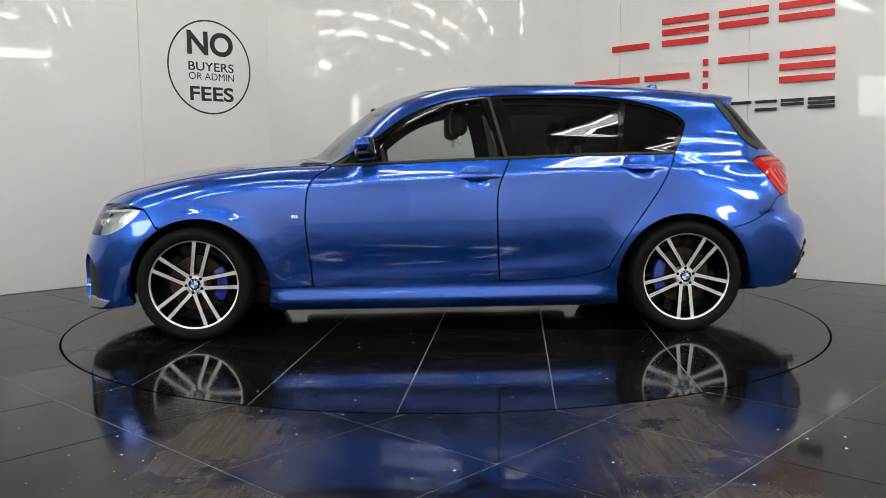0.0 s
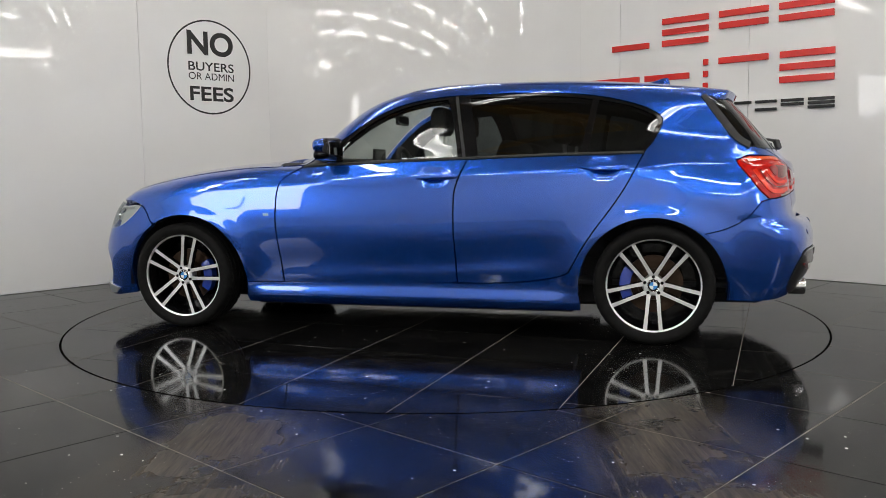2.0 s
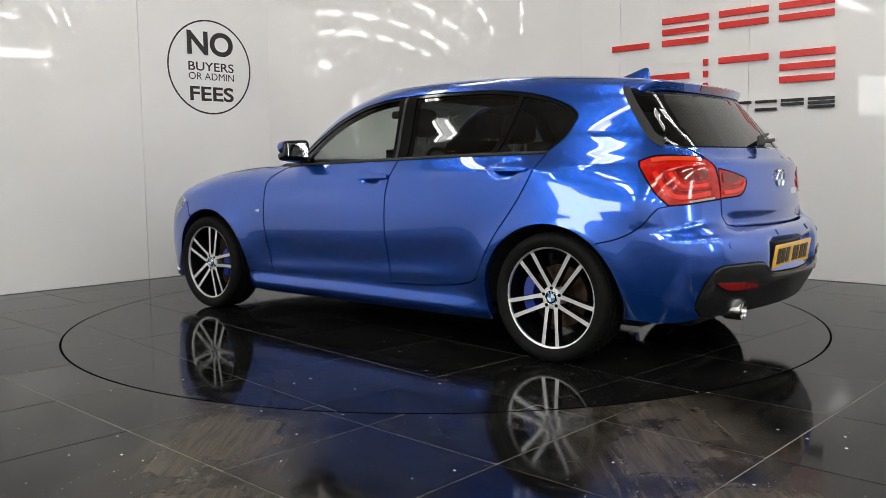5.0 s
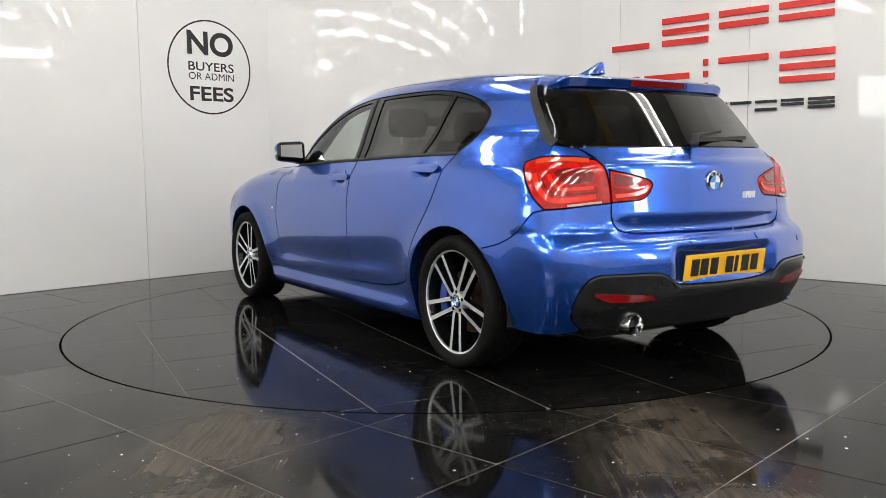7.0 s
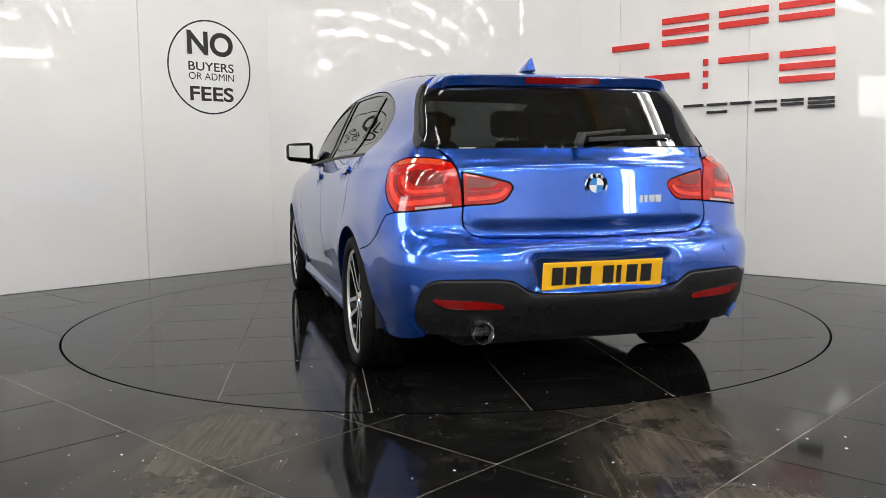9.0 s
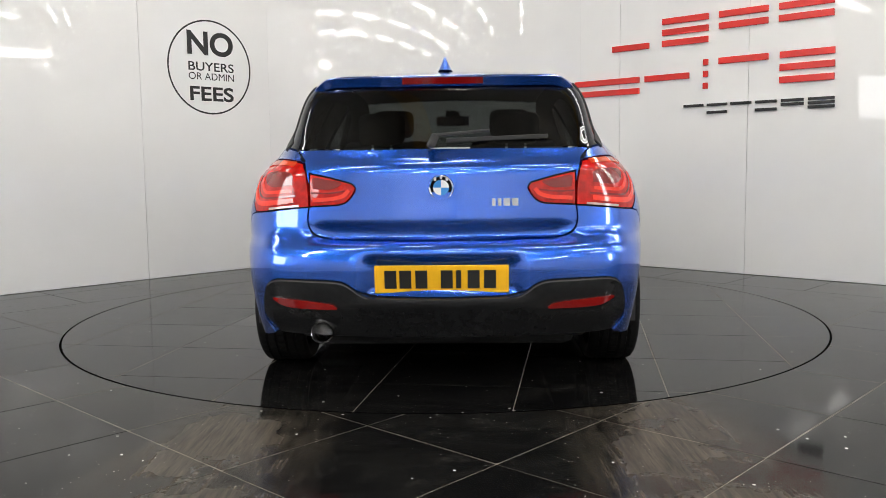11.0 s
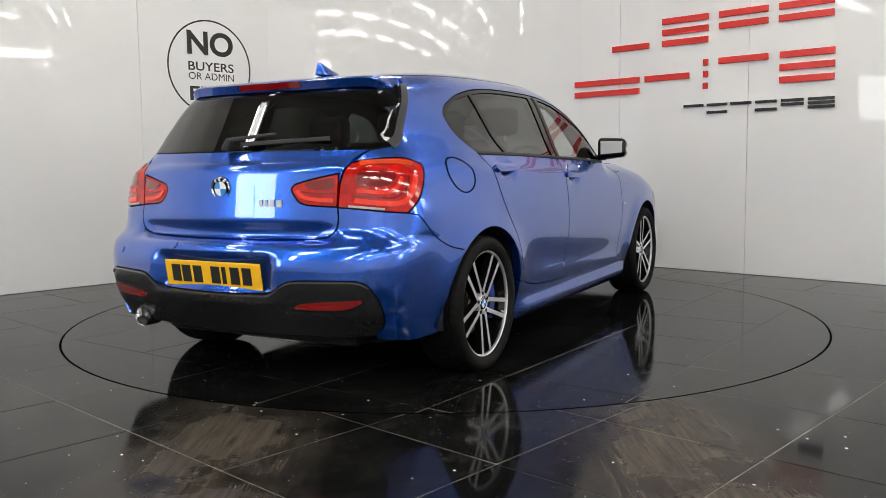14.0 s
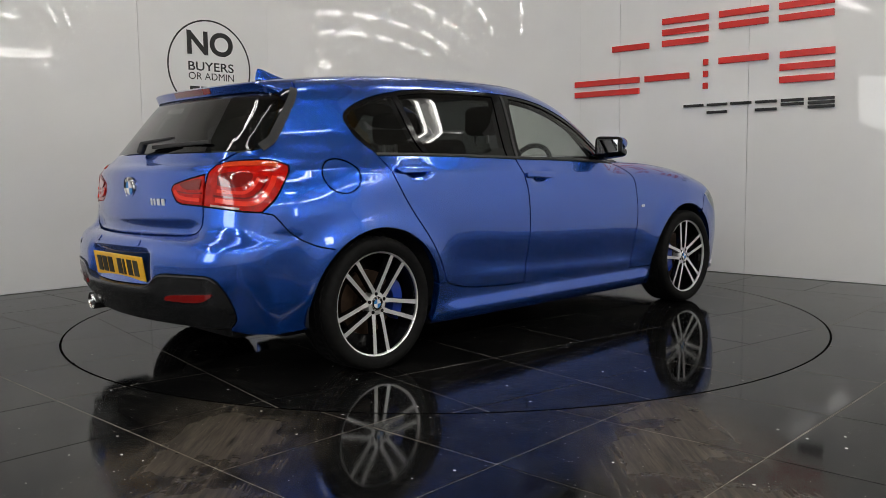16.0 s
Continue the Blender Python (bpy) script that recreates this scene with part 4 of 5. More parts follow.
# headlamps
for s in (False, True):
    head = skin_mesh("headlamp", skin("nose", HEAD, gap=0.001, lift=-0.045, depth=-0.04, step=0.02), SILVER, car, s, "clear headlamp with dark housing and chrome reflectors")
    skin_mesh("lens", skin("nose", HEAD, gap=0.002, lift=0.0, depth=0, step=0.02), CLEAR, head, s)
    for a, z, r in ((39.5, 0.655, 0.036), (47.5, 0.662, 0.036)):
        p = cast("nose", [(deg(a), z)])[0] - np.array([math.cos(deg(a)), math.sin(deg(a)), 0]) * 0.035
        bm = lathe([(0.001, -0.02), (r * 0.6, -0.012), (r, 0.012), (r * 1.12, 0.012), (r * 1.12, -0.02)], 24, "X")
        bmesh.ops.transform(bm, matrix=Matrix.Translation((p[0], -p[1] if s else p[1], p[2])) @ Matrix.Rotation((-1 if s else 1) * deg(a), 4, "Z"), verts=bm.verts)
        part("reflector", bm, CHROME, head, smooth=True)
    strip = [(deg(a), z) for a, z in ((37, 0.712), (45, 0.722), (53, 0.728), (60, 0.722), (60, 0.712), (53, 0.716), (45, 0.71), (37, 0.70))]
    skin_mesh("light_strip", skin("nose", strip, gap=0, lift=-0.02, depth=0.01, step=0.02), SILVER, head, s)
    blade = [(deg(a), z) for a, z in ((40, 0.175), (48, 0.18), (51, 0.215), (43, 0.240))]
    skin_mesh("corner_blade", skin("nose", blade, gap=0, lift=0.008, depth=0.02, step=0.02), SILVER, car, s)

# tail lamp guides: shapes inside the lamp outline
def strip_shape(line, width):
    p = np.array(line, float) * (0.85, 1)
    d = np.gradient(p, axis=0)
    n = np.stack([-d[:, 1], d[:, 0]], 1) / np.linalg.norm(d, axis=1, keepdims=True)
    return [tuple(v) for v in np.vstack([p + n * width / 2, (p - n * width / 2)[::-1]]) / (0.85, 1)]


for k, s in enumerate((False, True)):
    def on_lamp(name, loop, mat, lift, owner):
        skin_mesh(name, skin("wrap", loop, gap=0, lift=lift, depth=0.004, step=0.012), mat, owner, s)
    L = lamps[k]
    on_lamp("light_guide", strip_shape(spline((deg(38.5), 0.800), (deg(43), 0.790), (deg(47.5), 0.785), (deg(50), 0.800), (deg(52.2), 0.85), (deg(53.2), 0.895)), 0.020), LAMP_GLOW, 0.0065, L)
    on_lamp("light_guide", strip_shape(spline((deg(39), 0.838), (deg(43), 0.832), (deg(46.5), 0.832), (deg(48.5), 0.86), (deg(49.5), 0.89)), 0.014), LAMP_GLOW, 0.0065, L)
    on_lamp("divider", strip_shape(spline((deg(38), 0.818), (deg(43), 0.811), (deg(47), 0.808), (deg(49.3), 0.828), (deg(50.8), 0.86), (deg(51.4), 0.895)), 0.007), LAMP_DARK, 0.006, L)
    on_lamp("divider", strip_shape([wrap_y(y, z) for y, z in spline((0.526, 0.829), (0.45, 0.828), (0.385, 0.836))], 0.006), LAMP_DARK, 0.006, tailgate)
    on_lamp("indicator", strip_shape(spline((deg(40), 0.944), (deg(44), 0.949), (deg(49), 0.950), (deg(53.5), 0.941)), 0.018), LAMP_AMBER, 0.0055, L)
    on_lamp("reflector", [(deg(a), z) for a, z in spline((39, 0.862), (44, 0.852), (47, 0.868), (48, 0.905), (44, 0.915), (39.5, 0.905), (39, 0.862))][:-1], LAMP_DARK, 0.0055, L)
    on_lamp("reversing_lens", strip_shape(spline((deg(37), 0.777), (deg(41), 0.771), (deg(45), 0.764)), 0.009), LAMP_CLEAR, 0.0055, L)
    on_lamp("light_guide", strip_shape([wrap_y(y, z) for y, z in spline((0.518, 0.800), (0.44, 0.805), (0.39, 0.817), (0.366, 0.840))], 0.016), LAMP_GLOW, 0.0065, tailgate)
    on_lamp("reflector", [wrap_y(y, z) for y, z in spline((0.515, 0.845), (0.45, 0.842), (0.41, 0.855), (0.40, 0.870), (0.45, 0.88), (0.515, 0.888), (0.515, 0.845))][:-1], LAMP_DARK, 0.0055, tailgate)

# dark aero blades down both edges of the rear window
blade_edge = [(a - 0.018, z) for a, z in GLASS_EDGE]
for s in (False, True):
    skin_mesh("window_blade", skin("wrap", strip_shape(blade_edge, 0.040), gap=0, lift=0.006, depth=0.008, step=0.02), MATT_BLACK, tailgate, s, "matt black blade beside the rear window")

# tailgate furniture
def quarters(r, depth, mats, parent, m):
    """A round badge: black ring, chrome rim, four coloured quarters."""
    ring = part("badge", lathe([(r * 0.98, -depth), (r, 0.0), (r * 0.94, depth * 0.6), (r * 0.84, 0.0005)], 40, "Y"), CHROME, parent, "round chrome-rimmed badge", smooth=True)
    ring.matrix_local = m
    back = part("badge_ring", lathe([(0.0005, 0.0002), (r * 0.90, 0.0004), (r * 0.90, -depth)], 40, "Y"), GLOSS_BLACK, ring)
    for k in range(4):
        a0 = k * math.pi / 2
        pts = [(0, 0)] + [(r * 0.60 * math.cos(a0 + math.pi / 2 * i / 8), r * 0.60 * math.sin(a0 + math.pi / 2 * i / 8)) for i in range(9)]
        part("badge_quarter", prism(pts, 0.0005, depth * 0.45), mats[k % 2], ring)
    for k in range(3):
        a = math.pi / 2 + (k - 1) * 0.62
        bm = box((r * 0.17, depth * 0.3, r * 0.2), (r * 0.765 * math.cos(a), depth * 0.3, r * 0.765 * math.sin(a)))
        part("badge_mark", bm, SILVER, ring)
    return ring


def facing_rear(p, lean=0.0):
    """Turns a part's front, +y, to the rear of the car."""
    return Matrix.Translation(p) @ Matrix.Rotation(math.pi / 2, 4, "Z") @ Matrix.Rotation(radians(lean), 4, "X")


def rear_at(y, z, out=0.0):
    p = cast("rear", [(y, z)])
    return Vector((p + grad(p) * out)[0])


quarters(0.051, 0.009, (SKYBLUE, WHITE), tailgate, facing_rear(rear_at(0, 0.848, 0.003), -6))
for k, (y, w) in enumerate(((-0.205, 0.014), (-0.228, 0.014), (-0.256, 0.026), (-0.289, 0.026))):
    bm = box((w, 0.004, 0.030), bevel=0.001, seg=1)
    part("model_mark", bm, SILVER, tailgate).matrix_local = facing_rear(rear_at(y, 0.788, 0.002), -4)
# crease under the rear window and the grip lip
lip = joined([wrap_y(y, 0.655) for y in np.linspace(0.46, -0.46, 24)], [wrap_y(y, 0.646) for y in np.linspace(-0.45, 0.45, 24)])
skin_mesh("grip_edge", skin("wrap", lip, gap=0, lift=0.003, depth=0.01, step=0.02), PAINT, tailgate)
# wiper
wiper = part("rear_wiper", box((0.001, 0.001, 0.001), tuple(rear_at(0.03, 1.02))), MATT_BLACK, tailgate, "black rear wiper at rest on the glass")
def bar(name, p, q, w, h, mat, parent, taper=1.0):
    p, q = Vector(p), Vector(q)
    d = q - p
    bm = box((d.length, w, h), bevel=min(w, h) * 0.3)
    for v in bm.verts:
        if v.co.x > 0:
            v.co.y *= taper
            v.co.z *= taper
    ob = part(name, bm, mat, parent)
    ob.matrix_local = Matrix.Translation((p + q) / 2) @ d.to_track_quat("X", "Z").to_matrix().to_4x4()
    return ob
bar("wiper_pivot", rear_at(0.045, 0.992, 0.02), rear_at(0.02, 1.028, 0.045), 0.034, 0.03, MATT_BLACK, wiper)
bar("wiper_arm", rear_at(0.03, 1.022, 0.045), rear_at(-0.19, 1.052, 0.032), 0.026, 0.016, MATT_BLACK, wiper, 0.7)
bar("wiper_blade", rear_at(-0.02, 1.024, 0.014), rear_at(-0.43, 1.040, 0.014), 0.012, 0.018, MATT_BLACK, wiper)

# number plate: yellow, marks as plain bars
plate = part("number_plate", box((0.52, 0.006, 0.111), bevel=0.002, seg=1), YELLOW, car, "yellow rear number plate with black bars")
plate.matrix_local = facing_rear((-2.176, 0, 0.4965), -8.5)
for k, x in enumerate((-0.187, -0.124, -0.066, -0.020, 0.078, 0.140, 0.198)):
    part("plate_bar", box((0.046 if k != 2 else 0.02, 0.003, 0.072), (x, 0.0042, 0.0)), BLACK, plate)

# rear bumper pieces
for s in (False, True):
    refl = [wrap_y(y, z) for y, z in spline((0.408, 0.385), (0.43, 0.378), (0.60, 0.381), (0.665, 0.405), (0.672, 0.418), (0.64, 0.417), (0.45, 0.402), (0.408, 0.385))][:-1]
    skin_mesh("rear_reflector", skin("wrap", refl, gap=0, lift=0.012, depth=0.012, step=0.015), LAMP_DARK, diffuser, s, "red strip reflector")
    for y, z in ((0.21, 0.612), (0.60, 0.575)):
        o = np.array(wrap_y(y, z))
        loop = [(o[0] + 0.013 * math.cos(a) / 0.85, o[1] + 0.013 * math.sin(a)) for a in np.linspace(0, 2 * math.pi, 16, endpoint=False)]
        skin_mesh("parking_sensor", skin("wrap", loop, gap=0, lift=0.0025, depth=0.003, step=0.01), PAINT, rear_bumper, s)
bm = lathe([(0.034, -0.02), (0.039, -0.130), (0.042, -0.134), (0.0445, -0.128), (0.0445, -0.055), (0.034, -0.05)], 32, "X", closed=True)
ex = part("exhaust_pipe", bm, CHROME, car, "chrome round tailpipe", smooth=True)
ex.location = (-1.988, 0.482, 0.276)
part("silencer_pipe", lathe([(0.030, -0.06), (0.030, 0.10)], 24, "X"), MATT_BLACK, ex, smooth=True)
# black disc closing the pipe, stands in for the shade inside it
part("pipe_bore", lathe([(0.0005, -0.04), (0.0352, -0.04)], 24, "X"), RUBBER, ex)

# roof spoiler, high brake lamp, fin
def roof_z(x, y):
    xt = x + 0.33 * y * y
    return float(TOP(xt) - 0.09 * y * y)


bm = bmesh.new()
rings = []
for y in np.linspace(-0.565, 0.565, 41):
    yy = float(np.clip(y, -0.53, 0.53))
    zc = float(cast("top", [(-1.555, yy)])[0][2])
    drop = roof_z(-1.555, yy) - zc
    xe = -1.79 + 0.28 * yy * yy - 0.0
    end = max(0.0, (abs(y) - 0.505) / 0.06)
    xe += 0.05 * end ** 2
    sec = []
    for f in (0.0, 0.25, 0.5, 0.75, 0.94, 1.0):
        x = -1.552 + (xe + 1.552) * f
        lower = 0.006 if f == 1.0 else 0.0
        sec.append((x, y, roof_z(x, yy) - drop - lower - 0.035 * end ** 2 + 0.004 * f))
    xt, zt = sec[-1][0], sec[-1][2]
    sec += [(xt + 0.014, y, zt - 0.036 + 0.01 * end), (xt + 0.05, y, zt - 0.044 + 0.01 * end), (-1.66 + 0.1 * yy * yy, y, zt - 0.040), (-1.552, y, zc - 0.06 - 0.03 * end)]
    rings.append([bm.verts.new(v) for v in sec])
for p, q in zip(rings, rings[1:]):
    for k in range(len(p)):
        j = (k + 1) % len(p)
        bm.faces.new((p[k], p[j], q[j], q[k]))
bm.faces.new(rings[0])
bm.faces.new(rings[-1][::-1])
spoiler = part("roof_spoiler", bm, PAINT, car, smooth=True)
bm = bmesh.new()
rings = []
for y in np.linspace(-0.172, 0.172, 13):
    xe = -1.79 + 0.28 * y * y
    z = roof_z(xe, y) - (roof_z(-1.555, y) - float(cast("top", [(-1.555, y)])[0][2]))
    rings.append([bm.verts.new(v) for v in ((xe + 0.03, y, z + 0.001), (xe - 0.003, y, z - 0.003), (xe + 0.007, y, z - 0.030), (xe + 0.03, y, z - 0.030))])
for p, q in zip(rings, rings[1:]):
    for k in range(4):
        bm.faces.new((p[k], p[(k + 1) % 4], q[(k + 1) % 4], q[k]))
bm.faces.new(rings[0]), bm.faces.new(rings[-1][::-1])
part("high_brake_lamp", bm, LAMP_DARK, spoiler, "dark red brake lamp strip")
bm = bmesh.new()
rings = []
for h, x0, x1, w in ((0.0, -1.205, -1.425, 0.034), (0.012, -1.23, -1.425, 0.028), (0.03, -1.29, -1.422, 0.018), (0.048, -1.345, -1.417, 0.010), (0.062, -1.385, -1.412, 0.004)):
    n = 16
    rings.append([bm.verts.new(((x0 + x1) / 2 + (x1 - x0) / 2 * math.cos(2 * math.pi * k / n), w * math.sin(2 * math.pi * k / n) * (1 - 0.3 * math.cos(2 * math.pi * k / n) * -1), 1.378 + h * 0.93)) for k in range(n)])
for p, q in zip(rings, rings[1:]):
    for k in range(16):
        bm.faces.new((p[k], p[(k + 1) % 16], q[(k + 1) % 16], q[k]))
bm.faces.new(rings[-1])
part("roof_fin", bm, PAINT, car, "blue shark-fin aerial", smooth=True)

# door handles
for doors, x, z in ((door_f, -0.19, 0.874), (door_r, -1.09, 0.916)):
    loop = [(x + dx, z + dz) for dx, dz in spline((0.125, 0.0), (0.09, 0.015), (0.0, 0.019), (-0.09, 0.021), (-0.128, 0.012), (-0.13, -0.004), (-0.09, -0.013), (0.0, -0.013), (0.09, -0.010), (0.125, 0.0))][:-1]
    both("door_handle", skin("side", loop, gap=0, lift=0.012, bulge=0.016, depth=0.016, step=0.008), PAINT, doors, "blue pull handle")
# belt trim under the windows
trim = joined(BELT_F, BELT_R, [(x, z + 0.012) for x, z in (BELT_F + BELT_R)[::-1]])
both("belt_trim", skin("side", trim, gap=0.0005, lift=0.003, depth=0.01, step=0.02), MATT_BLACK, two)
# pillar strips between the panes
both("pillar_strip", skin("side", [(-0.345, 0.975), (-0.362, 0.975), (-0.283, 1.312), (-0.268, 1.312)], gap=0, lift=0.002, depth=0.006, step=0.02), MATT_BLACK, two)
# wing marks
for dx in (0, 0.012, 0.024):
    both("wing_mark", skin("side", [(0.775 + dx, 0.662), (0.784 + dx, 0.662), (0.787 + dx, 0.678), (0.778 + dx, 0.678)], gap=0, lift=0.002, depth=0.002, step=0.02), CHROME, two)
# fuel flap on the right side
circle = lambda r: [(-1.517 + r * math.cos(a), 0.893 + r * 0.82 * math.sin(a)) for a in np.linspace(0, 2 * math.pi, 40, endpoint=False)]
skin_mesh("fuel_flap_gap", skin("side", circle(0.095), [circle(0.0895)], gap=0, lift=0.0016, depth=0, step=0.02), RIMGAP, car, True)

# door mirrors
def shell(size, at, bevel, side, seg=4):
    """A rounded mirror shell that narrows outwards."""
    bm = box(size, at, bevel, seg=seg)
    for v in bm.verts:
        f = v.co.y * side / 0.17 + 0.5
        v.co.z = v.co.z * (1.06 - 0.22 * f) + 0.006 * f
        v.co.x = v.co.x * (1.05 - 0.30 * f) - 0.012 * f * f
    return bm


def mirror_on(side):
    m = part("door_mirror", shell((0.135, 0.18, 0.084), (0.006, 0, 0.026), 0.040, side), PAINT, car, "blue-capped door mirror with black base", smooth=True)
    part("lower_shell", shell((0.125, 0.174, 0.058), (0.004, 0, -0.034), 0.027, side), GLOSS_BLACK, m, smooth=True)
    part("mirror_rim", shell((0.060, 0.172, 0.124), (-0.036, 0, 0.003), 0.028, side, 4), GLOSS_BLACK, m, smooth=True)
    part("mirror_glass", shell((0.008, 0.134, 0.086), (-0.0635, 0, 0.003), 0.0035, side, 2), MIRROR, m)
    part("indicator_strip", shell((0.010, 0.13, 0.009), (0.066, 0.015 * side, -0.010), 0.003, side, 1), WHITE, m)
    part("mirror_arm", box((0.07, 0.10, 0.032), (0.0, -0.085 * side, -0.052), 0.012), GLOSS_BLACK, m, smooth=True)
    m.matrix_local = Matrix.Translation((0.405, 0.905 * side, 1.024)) @ pose(0, 0, 0, 0, 4, -8 * side)


mirror_on(1)
mirror_on(-1)

# wheels
def spoke_pair():
    bm = bmesh.new()
    for s in (-1, 1):
        a = [(0.030, 0.020), (0.075, 0.026), (0.150, 0.032), (0.236, 0.040)]
        wid = (0.013, 0.0095, 0.009, 0.0105)
        left = [(r, s * c + w) for (r, c), w in zip(a, wid)]
        right = [(r, s * c - w) for (r, c), w in zip(a, wid)]
        front = [0.074, 0.078, 0.083, 0.088]
        rings = []
        for (r, u), (r2, v), y in zip(left, right, front):
            rings.append([bm.verts.new(p) for p in ((r, y, u), (r, y, v), (r, y - 0.030, v - 0.004), (r, y - 0.030, u + 0.004))])
        for p, q in zip(rings, rings[1:]):
            for k in range(4):
                bm.faces.new((p[k], p[(k + 1) % 4], q[(k + 1) % 4], q[k]))
        bm.faces.new(rings[0]), bm.faces.new(rings[-1][::-1])
    bmesh.ops.recalc_face_normals(bm, faces=bm.faces)
    me = bpy.data.meshes.new("spoke")
    for f in bm.faces:
        f.material_index = 1 if f.normal.y > 0.8 else 0
    bm.to_mesh(me)
    bm.free()
    me.materials.append(GLOSS_BLACK)
    me.materials.append(SILVER)
    return me


def wheel_profile():
    groove = []
    for g in (0.062, 0.022, -0.022, -0.062):
        groove += [(0.3085, g + 0.007), (0.302, g + 0.005), (0.302, g - 0.005), (0.3085, g - 0.007)]
    return [(0.236, 0.086), (0.243, 0.098), (0.252, 0.105), (0.270, 0.111), (0.286, 0.110), (0.299, 0.101), (0.306, 0.090)] + groove + [(0.306, -0.090), (0.299, -0.101), (0.286, -0.110), (0.262, -0.108), (0.240, -0.095), (0.236, -0.08)]


SPOKE = spoke_pair()


def wheel_at(x, side, phase):
    w = new("wheel")
    w.parent = car
    tagged(w, "five twin-spoke alloy wheel, black with machined silver faces")
    tyre = lathe(wheel_profile(), 144, "Y")
    for v in tyre.verts:
        r = math.hypot(v.co.x, v.co.z)
        # cross grooves in the shoulder and centre blocks, staggered between ribs
        k = round(math.atan2(v.co.z, v.co.x) / (2 * math.pi / 144)) + int(abs(v.co.y) / 0.04)
        if r > 0.3055 and k % 3 == 0:
            v.co.x, v.co.z = v.co.x * (1 - 0.005 / r), v.co.z * (1 - 0.005 / r)
    part("tyre", tyre, RUBBER, w, "black low-profile tyre with moulded grooves", smooth=True)
    part("rim_lip", lathe([(0.232, 0.082), (0.233, 0.091), (0.240, 0.094), (0.2445, 0.091), (0.2445, 0.084)], 72, "Y"), SILVER, w, smooth=True)
    part("rim", lathe([(0.2355, 0.088), (0.226, 0.06), (0.214, 0.02), (0.214, -0.085), (0.05, -0.088), (0.0005, -0.088)], 64, "Y"), GLOSS_BLACK, w, smooth=True)
    for k in range(5):
        sp = new("spoke", SPOKE)
        sp.parent = w
        sp.matrix_local = Matrix.Rotation(-radians(phase + 72 * k), 4, "Y")
    part("hub", lathe([(0.056, 0.03), (0.056, 0.066), (0.050, 0.0765), (0.036, 0.078), (0.0005, 0.078)], 40, "Y"), SILVER, w, smooth=True)
    for k in range(5):
        a = radians(phase + 36 + 72 * k)
        bm = lathe([(0.0085, 0.07), (0.0085, 0.0792), (0.0005, 0.0792)], 12, "Y")
        part("bolt_hole", bm, GLOSS_BLACK, w).location = (0.045 * math.cos(a), 0.0, 0.045 * math.sin(a))
    q = quarters(0.034, 0.004, (SKYBLUE, WHITE), w, Matrix.Translation((0, 0.0795, 0)))
    part("brake_disc", lathe([(0.15, -0.02), (0.15, 0.004), (0.085, 0.004), (0.080, 0.024), (0.0005, 0.024)], 48, "Y"), DISC, w, smooth=True)
    w.matrix_local = Matrix.Translation((x, 0.763 * side, 0.3085)) @ Matrix.Rotation(0 if side > 0 else math.pi, 4, "Z")
    # caliper sits behind the axle in front, ahead of it at the back
    to = -1 if x > 0 else 1
    arcs = [radians(-34 + 68 * k / 10) for k in range(11)]
    loop = [(0.172 * math.cos(t), 0.172 * math.sin(t)) for t in arcs] + [(0.118 * math.cos(t), 0.118 * math.sin(t)) for t in arcs[::-1]]
    cal = part("brake_caliper", prism(loop, 0.002, 0.056, "Y", 0.006), CALIPER, car, "blue painted brake caliper", smooth=True)
    cal.matrix_local = Matrix.Translation((x, 0.763 * side, 0.3085)) @ Matrix.Rotation(0 if side > 0 else math.pi, 4, "Z") @ Matrix.Rotation(0 if to * side > 0 else math.pi, 4, "Y")


wheel_at(1.345, 1, 102)
wheel_at(-1.345, 1, 270)
wheel_at(1.345, -1, 84)
wheel_at(-1.345, -1, 266)

# wheel housings and underside
for cx, cz, r in ARCHES:
    for side in (1, -1):
        bm = bmesh.new()
        n, prev = 28, None
        for k in range(n + 1):
            a = radians(-6 + 192 * k / n)
            px, pz = cx + (r + 0.012) * math.cos(a), cz + (r + 0.012) * math.sin(a)
            cur = [bm.verts.new((px, y * side, pz)) for y in (0.835, 0.50)] + [bm.verts.new((cx + 0.0, 0.50 * side, cz))]
            if prev:
                bm.faces.new((prev[0], prev[1], cur[1], cur[0]))
                bm.faces.new((prev[1], prev[2], cur[2], cur[1]))
            prev = cur
        part("wheel_housing", bm, MATT_BLACK, car)
part("underbody", merge(box((1.84, 1.50, 0.06), (-0.01, 0, 0.172), 0.01), box((3.4, 0.98, 0.12), (0.06, 0, 0.202), 0.02), box((0.36, 1.16, 0.09), (-1.84, 0, 0.285), 0.02), box((0.34, 1.10, 0.15), (-1.76, 0, 0.255), 0.05)), MATT_BLACK, car)

# cabin
both("door_card", skin("side", joined([(0.70, 0.30)], [(0.66, 0.87)], [(0.60, 0.93)], [(-1.28, 0.975)], [(-1.0, 0.55), (-0.85, 0.35)]), gap=0, lift=-0.07, depth=0, step=0.06), CABIN, two)
both("pillar_lining", skin("side", joined(RING_DLO), [GL_F, GL_R, GL_Q], gap=0.004, lift=-0.043, depth=0, step=0.04), CABIN, two)
both("rail_lining", skin("side", joined(DLO_TOP[::-1], ROOF_SIDE, c_rear), gap=-0.004, lift=-0.043, depth=0, step=0.05), CABIN, two)
skin_mesh("headlining", skin("top", joined(HEADER, edge_roof, roof_end, across(edge_roof)), gap=0.01, lift=-0.035, depth=0, step=0.06), GREYCLOTH, car)
part("cabin_floor", box((2.6, 1.4, 0.03), (-0.6, 0, 0.30), 0.01), CABIN, car)
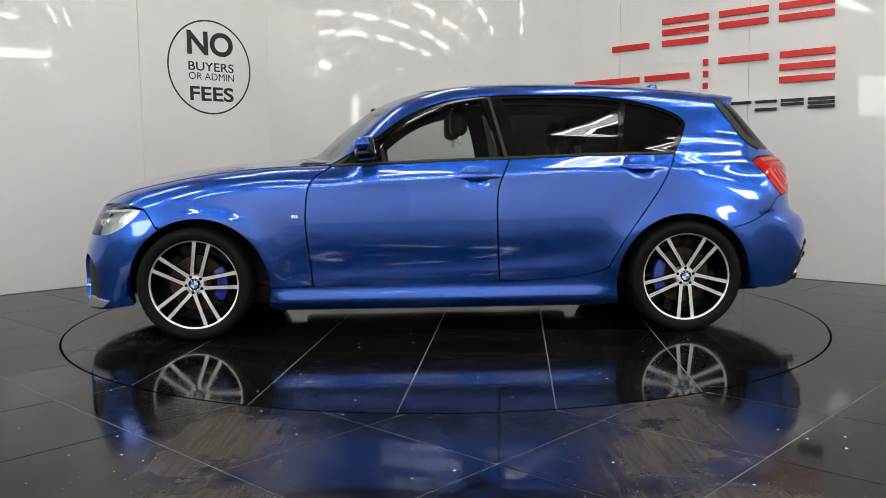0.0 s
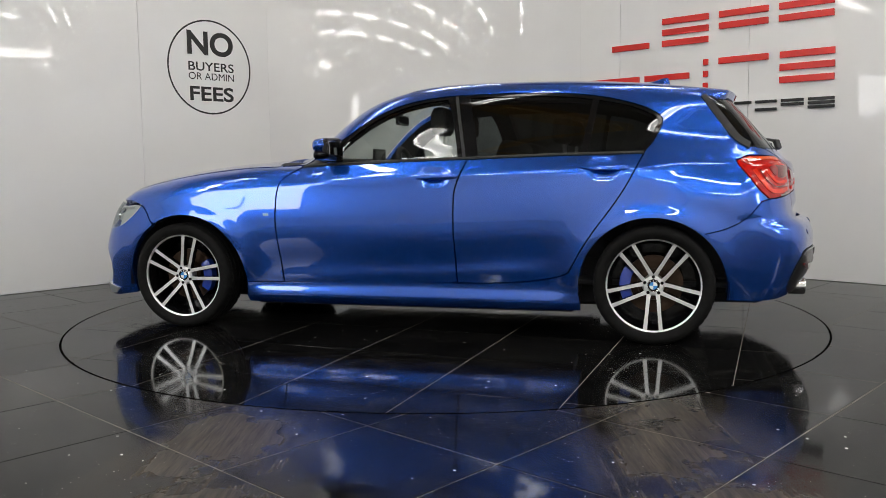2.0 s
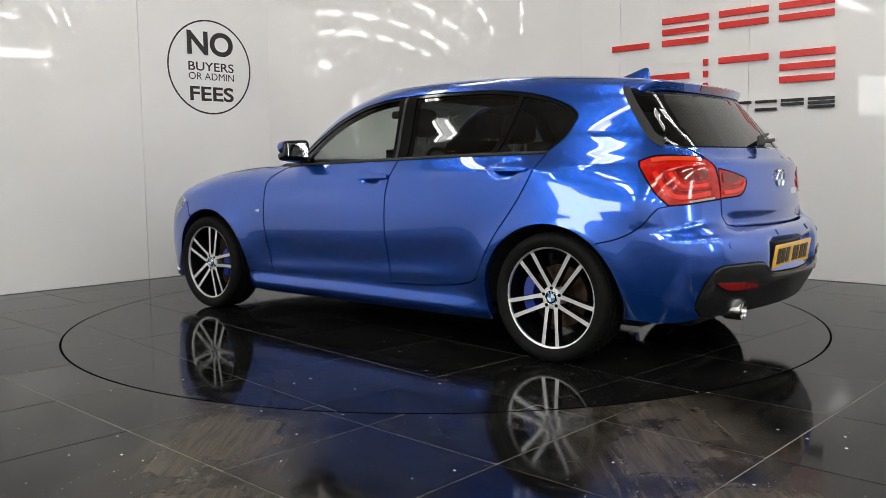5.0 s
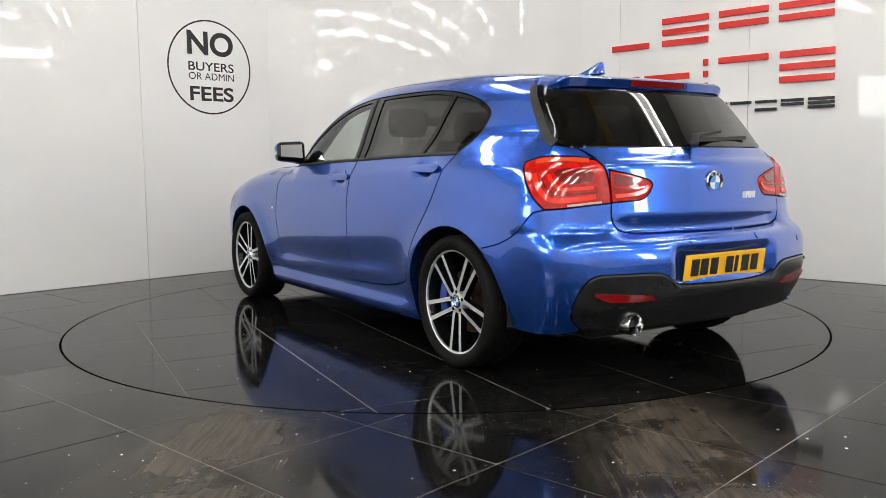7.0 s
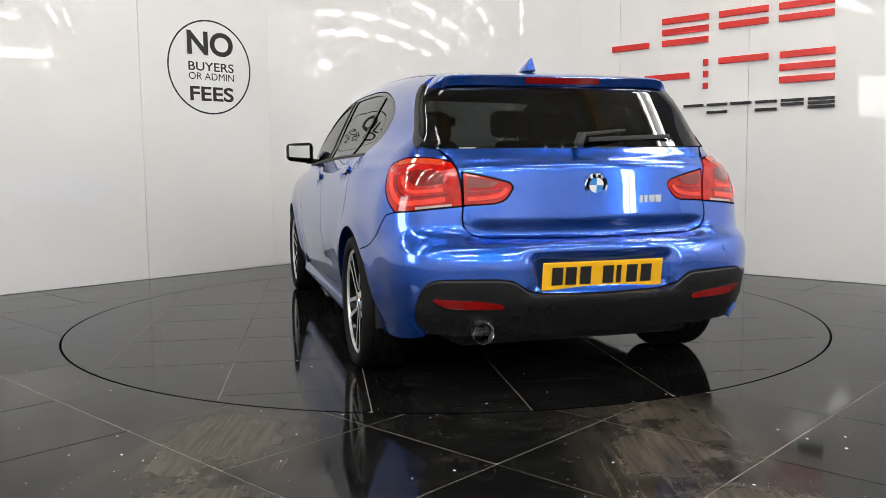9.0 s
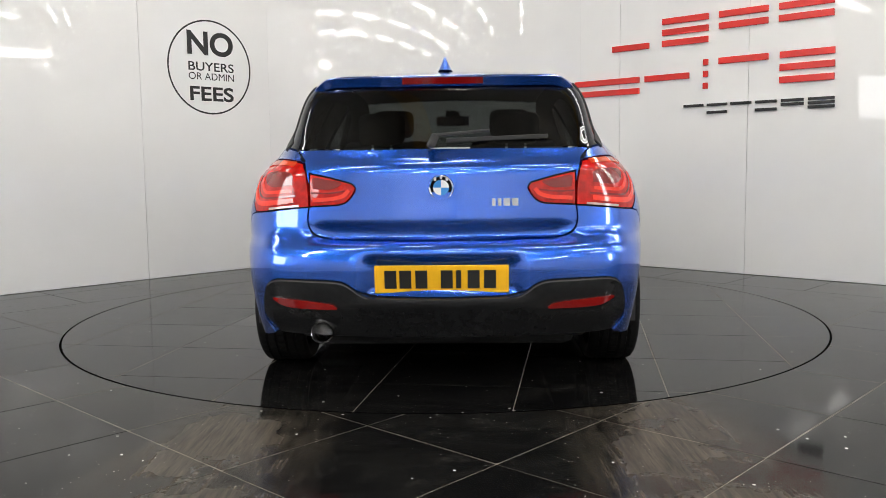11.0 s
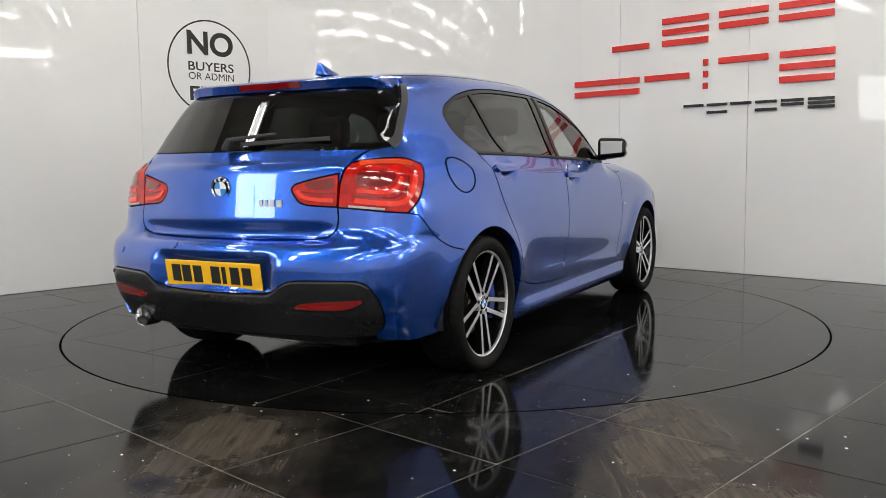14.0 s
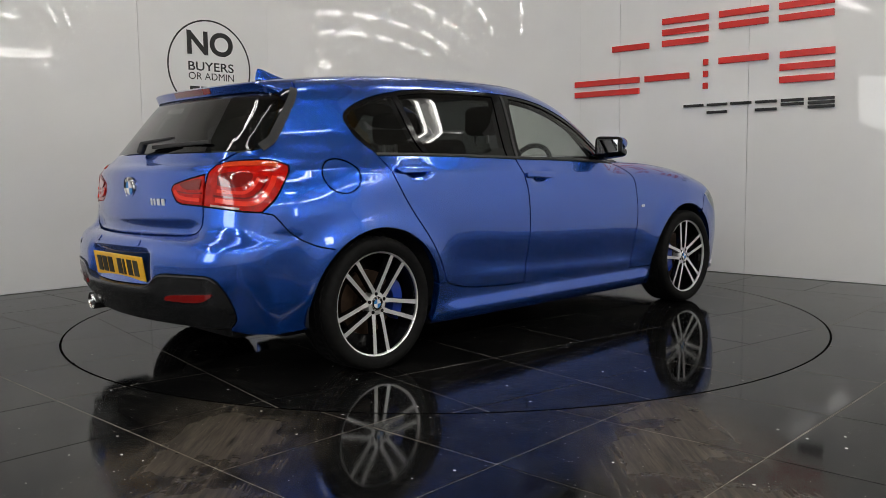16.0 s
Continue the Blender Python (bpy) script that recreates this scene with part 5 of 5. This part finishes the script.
part("dashboard", merge(box((0.42, 1.42, 0.20), (0.60, 0, 0.86), 0.05), box((0.20, 1.40, 0.12), (0.46, 0, 0.92), 0.05)), CABIN, car, smooth=True)
part("screen_unit", box((0.02, 0.22, 0.09), (0.40, 0.0, 1.00), 0.008), GLOSS_BLACK, car)
part("parcel_shelf", box((0.42, 1.10, 0.02), (-1.55, 0, 0.93), 0.006), CABIN, car)
part("boot_lining", box((0.02, 1.1, 0.5), (-1.83, 0, 0.68), 0.006), CABIN, car)


def seat(x, y, w, back, rake, head):
    s = part("seat", box((0.48, w, 0.16), (0, 0, 0), 0.05, seg=3), CABIN, car, "black cloth seat", smooth=True)
    b = part("backrest", box((0.14, w, back), (0, 0, back / 2), 0.05, seg=3), CABIN, s, smooth=True)
    b.matrix_local = Matrix.Translation((-0.24, 0, 0.02)) @ pose(0, 0, 0, 0, -rake, 0)
    for dy in head:
        h = part("headrest", box((0.10, 0.25, 0.17), (0.02, dy, back + 0.11), 0.045, seg=3), CABIN, s, smooth=True)
        h.matrix_local = b.matrix_local
        for e in (-0.05, 0.05):
            post = part("headrest_post", box((0.012, 0.012, 0.10), (0.01, dy + e, back + 0.03)), SILVER, s)
            post.matrix_local = b.matrix_local
    s.location = (x, y, 0.50)


seat(-0.14, 0.36, 0.50, 0.58, 20, (0,))
seat(-0.14, -0.36, 0.50, 0.58, 20, (0,))
seat(-0.85, 0.0, 1.24, 0.52, 22, (-0.36, 0.36))
wheel = part("steering_wheel", lathe([(0.165 + 0.016 * math.cos(a), 0.016 * math.sin(a)) for a in np.linspace(0, 2 * math.pi, 10, endpoint=False)], 36, "X", closed=True), CABIN, car, smooth=True)
wheel.matrix_local = Matrix.Translation((0.30, -0.36, 0.90)) @ pose(0, 0, 0, 0, 22, 0)
part("steering_boss", merge(box((0.05, 0.13, 0.10), bevel=0.02), box((0.02, 0.32, 0.03))), CABIN, wheel)
rvm = part("rear_view_mirror", box((0.03, 0.22, 0.065), bevel=0.012), GLOSS_BLACK, car)
rvm.location = (0.24, 0.0, 1.225)
part("mirror_stalk", box((0.10, 0.03, 0.03), (0.05, 0, 0.03)), GLOSS_BLACK, rvm)
part("camera_pod", box((0.14, 0.10, 0.05), (0.10, 0, 0.045), 0.015), GLOSS_BLACK, rvm)


def motions():
    """The plate turns with the car on it."""
    rows_plate, rows_car = [], []
    for k in range(33):
        t = k * 0.5
        u = (t - 8) / 8
        a = 1.9969 - 1.2150 * u - 0.0199 * u * u + 0.0078 * u ** 3
        turn = Matrix.Rotation(a, 4, "Z")
        rows_plate.append((t, turn))
        rows_car.append((t, turn @ Matrix.Translation((0.043, -0.0562, 0))))
    walk(turntable, rows_plate)
    walk(car, rows_car)


build_tiles(turntable)
motions()
